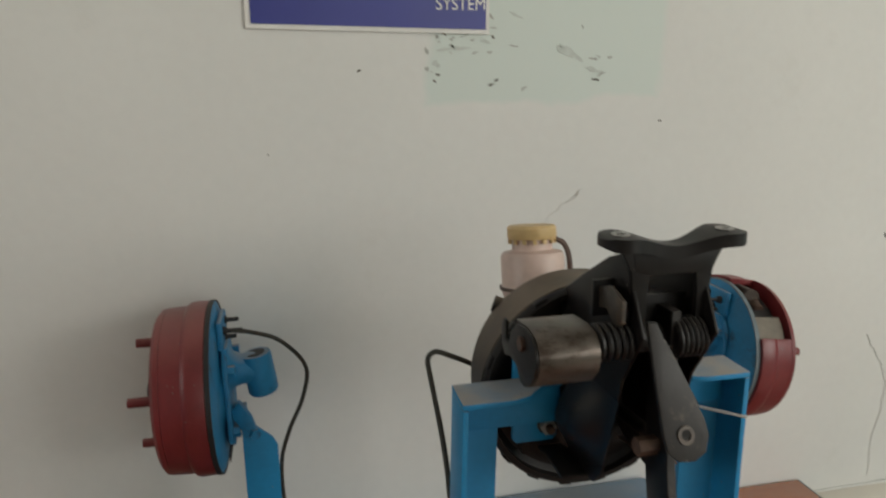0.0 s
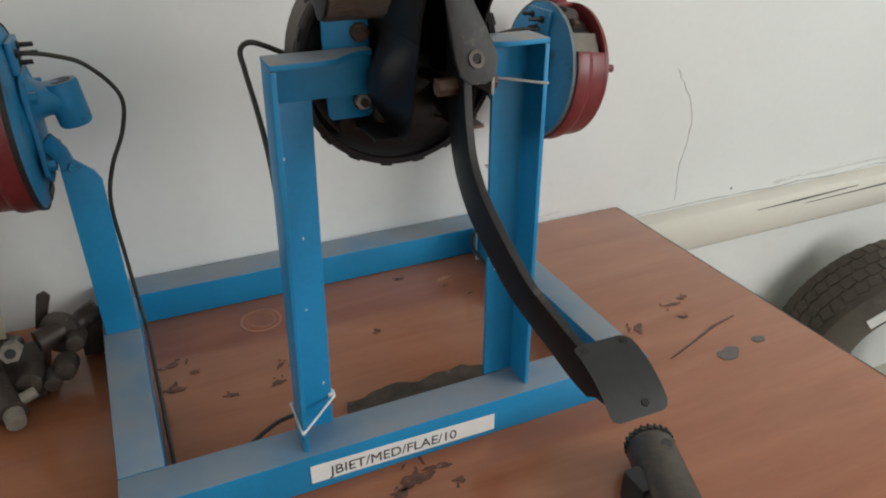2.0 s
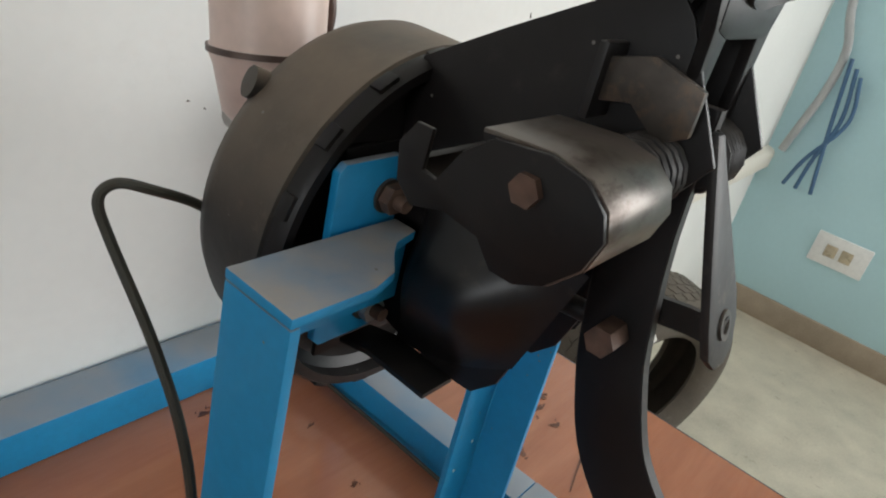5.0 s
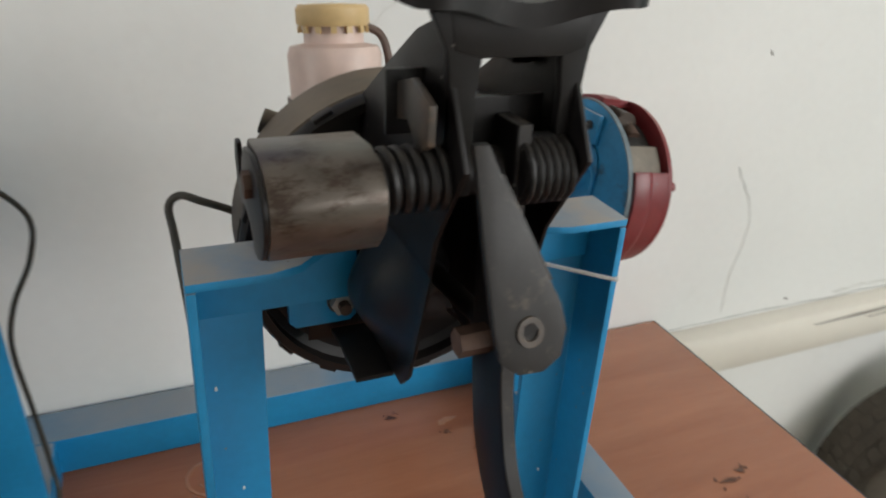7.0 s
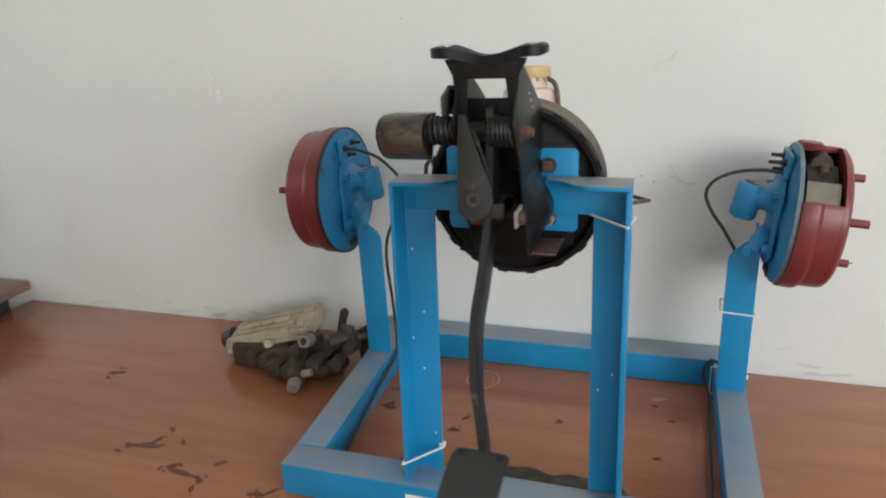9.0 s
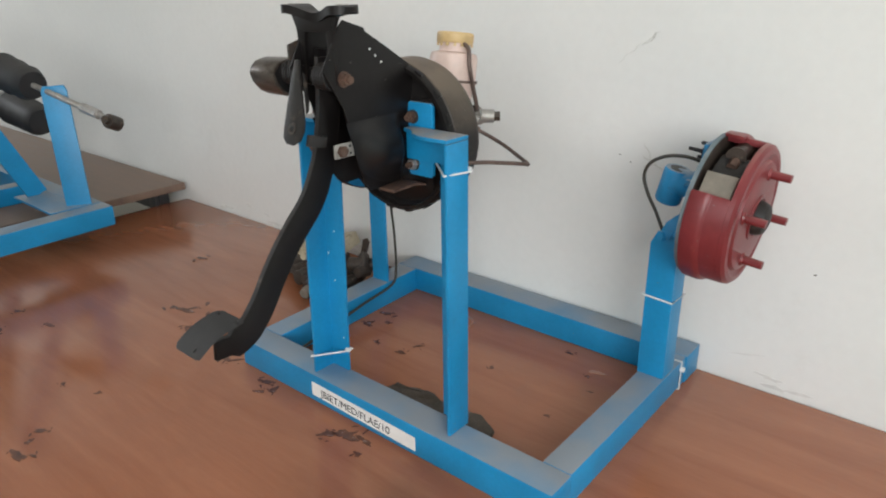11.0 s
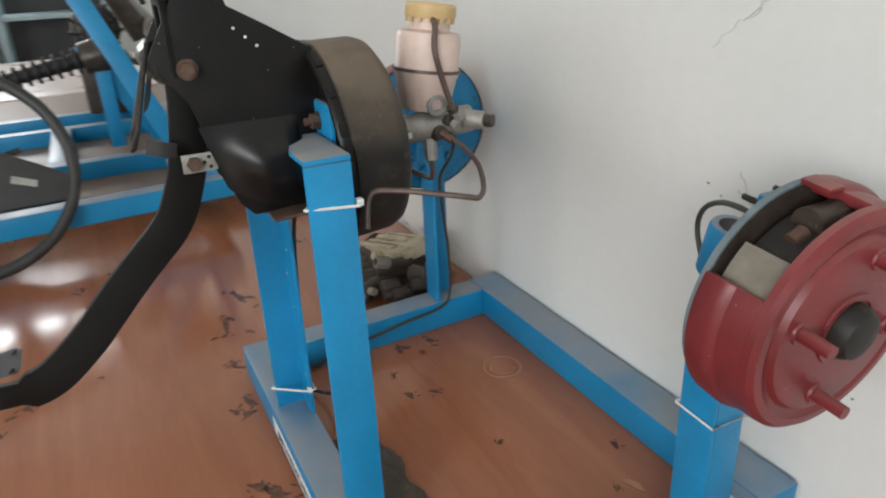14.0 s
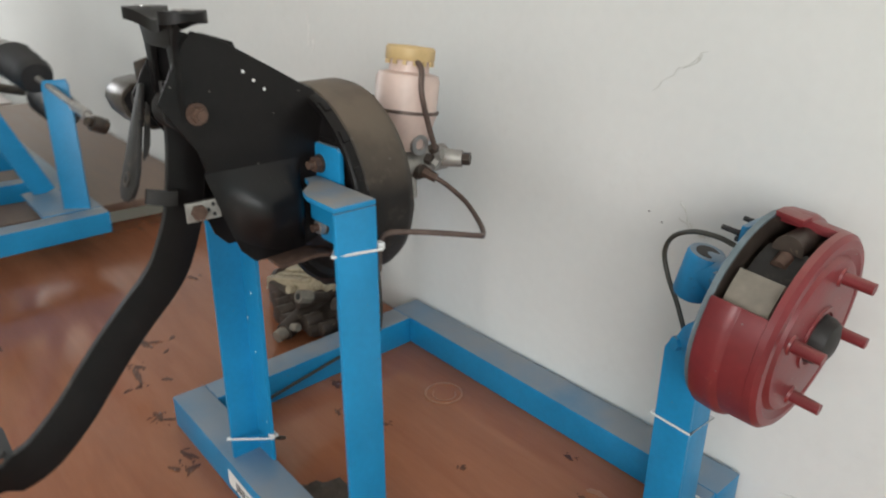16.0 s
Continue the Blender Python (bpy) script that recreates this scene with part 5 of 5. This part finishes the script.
part("link_plate", turned([(-0.006, 0.0), (-0.006, 0.028), (0.006, 0.026), (0.006, 0.0)], Matrix.Translation((-0.062, 0.352, TOP + 0.058)) @ pose(0, 0, 0, 0, 20, 60), 24), BROWNIRON, cb, "dark round link plate", bevel=0.002)
part("throttle_shaft", rod((-0.09, 0.34, TOP + 0.055), (-0.015, 0.375, TOP + 0.062), 0.016, 0.012, 18), BROWNIRON, cb)
part("flange", slab([(-0.045, TOP + 0.002), (-0.010, TOP + 0.002), (-0.004, TOP + 0.05), (-0.02, TOP + 0.085), (-0.045, TOP + 0.07)], "y", 0.365, 0.376), BROWNIRON, cb, bevel=0.002)
for x, y, z, r in ((-0.06, 0.30, 0.03, 0.016), (-0.045, 0.33, 0.05, 0.014), (-0.14, 0.30, 0.05, 0.013), (-0.18, 0.315, 0.03, 0.014), (-0.075, 0.285, 0.025, 0.012), (-0.13, 0.335, 0.06, 0.012), (-0.175, 0.275, 0.022, 0.020), (-0.20, 0.285, 0.030, 0.015), (-0.10, 0.29, 0.030, 0.018), (-0.145, 0.27, 0.024, 0.014), (-0.235, 0.30, 0.024, 0.018)):
    part("boss", rod((x, y + 0.02, TOP + z), (x, y - 0.012, TOP + z + 0.004), r, r * 0.8, 14), BROWNIRON, cb, bevel=0.002)

sh = thing("gear_shaft", (0.53, -0.16, TOP), "grimy grey machined shaft end lying on the table", "machine part")
part("barrel", rod((0.541, -0.118, TOP + 0.030), (0.490, -0.245, TOP + 0.030), 0.0265, 0.030, 32), DIRTY, sh, bevel=0.002)
part("toothed_end", rod((0.5435, -0.112, TOP + 0.030), (0.541, -0.118, TOP + 0.030), 0.026, 0.0262, 32), GREASE, sh)
for k in range(22):
    a = 2 * math.pi * k / 22
    ax, sd, up = basis((0.051, 0.127, 0))
    c = Vector((0.5425, -0.1145, TOP + 0.030)) + 0.0262 * (math.cos(a) * sd + math.sin(a) * up)
    part("tooth", rod(c - ax * 0.004, c + ax * 0.004, 0.0022, 0.0018, 6), RUBBER, sh)
part("side_lug", box(0.482, 0.502, -0.178, -0.145, TOP + 0.006, TOP + 0.045), RUBBER, sh, "black side lug", bevel=0.004)
part("collar", rod((0.500, -0.220, TOP + 0.036), (0.470, -0.295, TOP + 0.036), 0.0355, 0.0355, 32), DIRTY, sh, bevel=0.003)
# Black disc on the barrel, coloured as the shade in an oil hole.
part("oil_hole_shade", rod((0.5395, -0.142, TOP + 0.0555), (0.5392, -0.143, TOP + 0.0572), 0.006, seg=14), RUBBER, sh)

# oily rag under the posts
rag = bmesh.new()
o = [(0.235, 0.058), (0.255, 0.098), (0.262, 0.118), (0.285, 0.120), (0.315, 0.128), (0.350, 0.122), (0.385, 0.130), (0.425, 0.132), (0.462, 0.112), (0.470, 0.080), (0.455, 0.056)]
slab(o, "z", TOP + 0.0005, TOP + 0.004, rag)
bmesh.ops.triangulate(rag, faces=rag.faces[:])
bmesh.ops.subdivide_edges(rag, edges=rag.edges[:], cuts=3, use_grid_fill=True)
for v in rag.verts:
    if v.co.z > TOP + 0.002:
        v.co.z += 0.010 * max(0, noise.noise(v.co * 28)) + 0.004 * max(0, noise.noise(v.co * 70))
    v.co.x += 0.004 * noise.noise(v.co * 60)
    v.co.y += 0.005 * noise.noise(v.co * 75)
solo("oily_rag", rag, RAG, "crumpled oil-soaked brown rag inside the stand base", "rag", smooth=30)

# ---------- tyre on the floor ----------
ty = thing("car_tyre", (1.70, 0.28, 0), "dusty worn car tyre standing against the wall", "tyre")
tm = Matrix.Translation((1.70, 0.275, 0.302)) @ Matrix.Rotation(math.atan2(-0.93, -0.37), 4, "Z") @ pose(0, 0, 0, 0, 3, 0)
prof = [(-0.062, 0.175), (-0.075, 0.190), (-0.090, 0.225), (-0.088, 0.262), (-0.078, 0.285), (-0.062, 0.294), (0.062, 0.294), (0.078, 0.285), (0.088, 0.262), (0.090, 0.225), (0.075, 0.190), (0.062, 0.175), (0.052, 0.182), (0.070, 0.225), (0.068, 0.260), (0.052, 0.276), (-0.052, 0.276), (-0.068, 0.260), (-0.070, 0.225), (-0.052, 0.182)]
part("carcass", turned(prof, tm, 72), TYRE, ty, "dusty black tyre carcass")
for i in range(60):
    for lane, sl in ((-0.052, 12), (-0.019, -10), (0.016, 10), (0.049, -12)):
        a = 6 * i + sl * 0.15
        tr = tm @ Matrix.Rotation(radians(a), 4, "X") @ Matrix.Translation((lane, 0, 0.2955)) @ Matrix.Rotation(radians(sl), 4, "Z")
        if lane == -0.052 and i == 0:
            block = part("tread_block", box(-0.0145, 0.0145, -0.0125, 0.0125, -0.003, 0.0005), TYRE, ty)
            block.parent = None
            block.location = (0, 0, 0)
            tread_mesh = block.data
            bpy.data.objects.remove(block)
        b = new("tread_block", tread_mesh)
        b.parent = ty
        b.matrix_basis = Matrix.Translation(-ty.location) @ tr
part("chalk_mark", bar([tm @ Vector((0.0905, -0.10, 0.215)), tm @ Vector((0.0905, -0.175, 0.15))], 0.014, 0.0008, tm.to_3x3() @ Vector((1, 0, 0))), WHITEPL, ty, "white chalk mark on the sidewall")

# ---------- second table with the steering exhibit ----------
T2 = 0.808
t2 = thing("side_table", (-1.9, -0.1, 0), "dull brown wooden table beside the work table", "table")
part("tabletop", box(-2.72, -0.962, -0.95, WY - 0.016, T2 - 0.022, T2), PLANK, t2, "dull brown board", bevel=0.003)
part("rail", box(-2.68, -1.0, 0.40, 0.43, T2 - 0.085, T2 - 0.0225), DARKSTEEL, t2)
for x in (-2.68, -1.05):
    for y in (-0.92, 0.39):
        part("leg", box(x, x + 0.04, y, y + 0.04, 0, T2 - 0.0225), DARKSTEEL, t2, bevel=0.003)
t3 = thing("pale_table", (-3.6, -0.2, 0), "long table with a pale laminate top", "table")
part("tabletop", box(-4.3, -2.74, -0.62, 0.32, 0.79, 0.815), PALETOP, t3, "pale pinkish laminate top", bevel=0.003)
for x in (-4.26, -2.82):
    for y in (-0.6, 0.26):
        part("leg", box(x, x + 0.04, y, y + 0.04, 0, 0.7898), DARKSTEEL, t3, bevel=0.003)

s2 = thing("steering_stand", (-1.3, -0.2, T2), "bright blue steel stand carrying a steering rack", "stand")
F = T2 + 0.0005
FT = T2 + 0.05
part("base_bar", slab([(-0.700, -0.62), (-0.745, 0.146), (-0.800, 0.146), (-0.755, -0.62)], "z", F, FT), BLUE, s2, bevel=0.0025)
part("base_bar", box(-1.95, -0.8005, 0.10, 0.146, F, FT), BLUE, s2, bevel=0.0025)
part("base_bar", box(-1.95, -0.7605, -0.62, -0.575, F, FT), BLUE, s2, bevel=0.0025)
for x in (-1.95, -1.70, -1.18):
    part("cross_bar", box(x, x + 0.05, -0.5745, 0.0995, F, FT), BLUE, s2, bevel=0.0025)
part("mid_bar", box(-1.6495, -1.1805, -0.27, -0.21, F, FT), BLUE, s2, bevel=0.0025)
part("post", bar([(-0.822, 0.098, FT - 0.002), (-0.866, 0.112, 1.135), (-0.868, 0.1125, 1.148)], [0.029, 0.029, 0.024], 0.004, (0.8, -0.55, 0.12)), BLUE, s2, "blue flat-bar post", bevel=0.001)
part("brace", bar([(-1.000, 0.070, FT - 0.001), (-1.041, -0.048, 1.15), (-1.079, -0.158, 1.42)], 0.025, 0.004, (1, 0, 0.13)), BLUE, s2, "blue slanted brace", bevel=0.001)
part("brace", slab([(0.07, FT), (0.02, FT), (-0.14, 1.15), (-0.09, 1.15)], "x", -1.30, -1.292), BLUE, s2, "blue slanted brace", bevel=0.001)
part("foot_plate", box(-1.03, -0.80, 0.02, 0.0995, FT - 0.006, FT), BLUE, s2, bevel=0.001)

rk = thing("steering_rack", (-1.1, 0.1, 1.1), "greasy steering rack with rubber bellows and tie rods", "steering rack")
ra, rb = Vector((-0.603, 0.121, 1.091)), Vector((-1.9, 0.02, 1.30))
rd = (rb - ra).normalized()
part("tie_rod", rod(ra + rd * 0.02, ra + rd * 0.42, 0.0070), CASTAL, rk, "bare steel tie rod")
part("sleeve", rod(ra + rd * 0.055, ra + rd * 0.12, 0.011, 0.012, 8), ZINC, rk)
part("rod_end", rod(ra + Vector((0.004, -0.014, 0.004)), ra + Vector((-0.002, 0.014, -0.010)), 0.0165, 0.0165, 22), DIRTY, rk, "round ball-joint end", bevel=0.003)
part("ball_pin", rod(ra + Vector((0.005, -0.014, 0.004)), ra + Vector((0.009, -0.022, 0.008)), 0.010, 0.009, 16), DIRTY, rk)


def bellows(p, q, r0, r1, n):
    a, length = (q - p).normalized(), (q - p).length
    prof2 = [(0.0, 0.0)]
    for i in range(n * 2 + 1):
        u = i / (n * 2)
        prof2.append((length * u, (r0 + (r1 - r0) * u) * (1.0 if i % 2 else 0.80)))
    prof2.append((length, 0.0))
    aa, ss, uu = basis(a)
    mm = Matrix((aa, ss, uu)).transposed().to_4x4()
    mm.translation = p
    return turned(prof2, mm, 28)


part("bellows", bellows(ra + rd * 0.34, ra + rd * 0.52, 0.042, 0.050, 3), RUBBER, rk, "black rubber bellows", smooth=50)
part("rack_tube", rod(ra + rd * 0.50, ra + rd * 1.25, 0.024), DIRTY, rk, "grimy rack tube")
part("rack_clamp", rod(ra + rd * 0.53, ra + rd * 0.58, 0.034, 0.034, 20), ZINC, rk)
part("pinion_housing", rod((-1.28, 0.05, 1.17), (-1.26, -0.02, 1.30), 0.035, 0.025, 20), DIRTY, rk)
part("pinion_rod", rod((-1.20, 0.06, 1.26), (-1.30, 0.02, 1.36), 0.008), GREYIRON, rk)
part("pinion_knob", rod((-1.30, 0.02, 1.36), (-1.32, 0.01, 1.385), 0.022, 0.020, 16), RUBBER, rk)
dj = thing("drive_joint", (-1.1, 0.2, T2), "black rubber drive-shaft joint on the stand", "drive joint")
part("boot", bellows(Vector((-1.43, 0.20, 1.03)), Vector((-1.22, 0.20, 1.005)), 0.055, 0.045, 4), RUBBER, dj, "black ribbed rubber boot", smooth=50)
part("clamp_ring", rod((-1.455, 0.20, 1.032), (-1.43, 0.20, 1.03), 0.047, 0.047, 24), ZINC, dj)
part("shaft", rod((-1.45, 0.20, 1.032), (-1.70, 0.04, 1.05), 0.014), DIRTY, dj, "grimy drive shaft")

# steering wheel on its column
swh = thing("steering_column", (-0.60, -0.36, 0.9), "black two-spoke steering wheel on its column", "steering column")
sc = Vector((-0.72, -0.415, 0.970))
sn = (Vector((1.037, -0.075, 1.364)) - sc).normalized()
aa, ss, uu = basis((0.88, 0.10, 0.40))
wm = Matrix((aa, ss, uu)).transposed().to_4x4()
wm.translation = sc
part("rim", turned([(0.0125 * math.cos(t), 0.222 + 0.0135 * math.sin(t)) for t in (2 * math.pi * k / 14 for k in range(14))], wm, 72), GREYPL, swh, "charcoal wheel rim", smooth=80)
hubp = [(-0.09, 0.055), (0.09, 0.055), (0.216, 0.022), (0.216, -0.036), (0.09, -0.072), (0.036, -0.094), (-0.036, -0.094), (-0.09, -0.072), (-0.216, -0.036), (-0.216, 0.022)]
part("spokes", slab(hubp, "x", -0.018, 0.010, m=wm @ pose(0, 0, 0, -17, 0, 0)), GREYPL, swh, "charcoal padded spokes", bevel=0.007)
part("horn_pad", slab([(-0.062, 0.012), (0.062, 0.012), (0.055, -0.045), (-0.055, -0.045)], "x", 0.0102, 0.017, m=wm @ pose(0, 0, 0, -17, 0, 0)), GREYPL, swh, "charcoal horn pad", bevel=0.004)
part("badge_bar", slab([(-0.026, -0.010), (0.026, -0.010), (0.026, -0.017), (-0.026, -0.017)], "x", 0.0172, 0.0182, m=wm @ pose(0, 0, 0, -17, 0, 0)), WHITEPL, swh, "plain pale badge bar")
for s in (-1, 1):
    part("spoke_button", slab([(s * 0.10, 0.006), (s * 0.15, 0.001), (s * 0.15, -0.014), (s * 0.10, -0.010)], "x", 0.0102, 0.0125, m=wm @ pose(0, 0, 0, -17, 0, 0)), ZINC, swh, "pale horn button")
colend = sc - aa * 0.42 + Vector((0, 0, 0.20))
part("column", rod(wm @ Vector((-0.018, 0, 0)), colend, 0.020), DIRTY, swh, "grimy steering column")
part("column_switch", bar([wm @ Vector((-0.06, 0, 0)), wm @ Vector((-0.07, 0.06, 0.03)), wm @ Vector((-0.06, 0.13, 0.045))], 0.006, 0.004, aa), RUBBER, swh, "black stalk switch")
part("column_foot", box(colend.x - 0.03, colend.x + 0.03, colend.y - 0.03, colend.y + 0.03, FT if colend.x > -0.96 else T2 + 0.0005, colend.z + 0.01), BLUE, swh, bevel=0.003)

# suspension strut lying on the exhibit behind
sk = thing("suspension_strut", (-1.5, -0.2, T2), "greasy suspension strut with black coil bellows", "suspension strut")
p, q = Vector((-1.30, -0.335, 1.075)), Vector((-1.30, -0.125, 1.115))
part("damper_tube", rod(p, q, 0.017, 0.023, 20), RUBBER, sk, "black damper tube")
for i in range(8):
    c = p + (q - p) * ((i + 0.4) / 8)
    u = (q - p).normalized()
    part("spring_coil", rod(c - u * 0.004, c + u * 0.004, 0.029 + 0.001 * i, 0.031 + 0.001 * i, 22), RUBBER, sk, "black spring coil", bevel=0.0015)
part("strut_head", rod(q, q + (q - p).normalized() * 0.09, 0.045, 0.05, 20), DIRTY, sk, "grimy strut head", bevel=0.003)
part("strut_tip", rod(p, p - (q - p).normalized() * 0.05, 0.024, 0.018, 16), RUBBER, sk)
part("carrier", box(-1.33, -1.27, -0.10, -0.06, FT + 0.0005, 1.08), BLUE, sk, bevel=0.002)
en = thing("gearbox_exhibit", (-1.95, -0.06, T2), "dark greasy gearbox exhibit with exposed gears", "gearbox")
part("case", box(-2.06, -1.84, -0.14, 0.04, FT + 0.0005, 1.06), BROWNIRON, en, "greasy cast case", bevel=0.015)
for i in range(6):
    x = -2.04 + 0.035 * i
    g = part("gear", rod((x, -0.055, 1.15), (x + 0.022, -0.055, 1.15), 0.085 - 0.011 * abs(i - 2), seg=22), GREASE if i % 2 else DIRTY, en, "dark exposed gear", bevel=0.002)
    for k in range(11):
        a = 2 * math.pi * k / 11
        rr = 0.086 - 0.011 * abs(i - 2)
        part("gear_tooth", box(x + 0.001, x + 0.021, -0.006, 0.006, -0.004, 0.009, m=Matrix.Translation((0, -0.055 + rr * math.sin(a), 1.15 + rr * math.cos(a))) @ Matrix.Rotation(-a, 4, "X")), GREASE, g)
part("shaft", rod((-2.12, -0.055, 1.15), (-1.80, -0.055, 1.15), 0.018, seg=18), DIRTY, en, "bare steel shaft")
part("bearing_post", box(-2.075, -2.055, -0.09, -0.02, 1.0598, 1.17), BROWNIRON, en, bevel=0.004)
part("bearing_post", box(-1.835, -1.815, -0.09, -0.02, FT + 0.0005, 1.17), BROWNIRON, en, bevel=0.004)

# steel cupboard and rack at the far end
c = thing("steel_cupboard", (-4.70, -0.98, 0), "pale mint steel cupboard by the far wall", "cupboard")
part("body", box(-4.90, -4.5, -1.50, -0.62, 0, 1.20), MINT, c, bevel=0.006)
part("top_sheet", box(-4.89, -4.47, -1.51, -0.61, 1.2005, 1.225), WHITEPL, c, "white top sheet", bevel=0.003)
for a, b in ((-1.48, -1.064), (-1.056, -0.64)):
    part("door", box(-4.4995, -4.482, a, b, 0.08, 1.16), MINT, c, bevel=0.004)
rackmat = mat("blue_grey_rack_steel", (0.30, 0.39, 0.42), 0.45, vary=0.08, scale=6, bump=0.04)
r2 = thing("steel_rack", (-4.70, -0.22, 0), "blue-grey open steel rack, empty, its dim inside painted dark", "rack")
for y in (-0.57, 0.09):
    for x in (-4.89, -4.54):
        part("upright", box(x, x + 0.04, y, y + 0.04, 0, 1.75), rackmat, r2, bevel=0.003)
for z in (0.15, 0.62, 1.05, 1.45):
    part("shelf", box(-4.888, -4.502, -0.528, 0.088, z, z + 0.03), rackmat, r2, bevel=0.002)
# Dark colour of this sheet paints the shade inside the empty rack.
part("dim_back_sheet", box(-4.894, -4.8905, -0.57, 0.13, 0.1, 1.72), GREYPL, r2, "dark sheet for the dim inside of the rack")
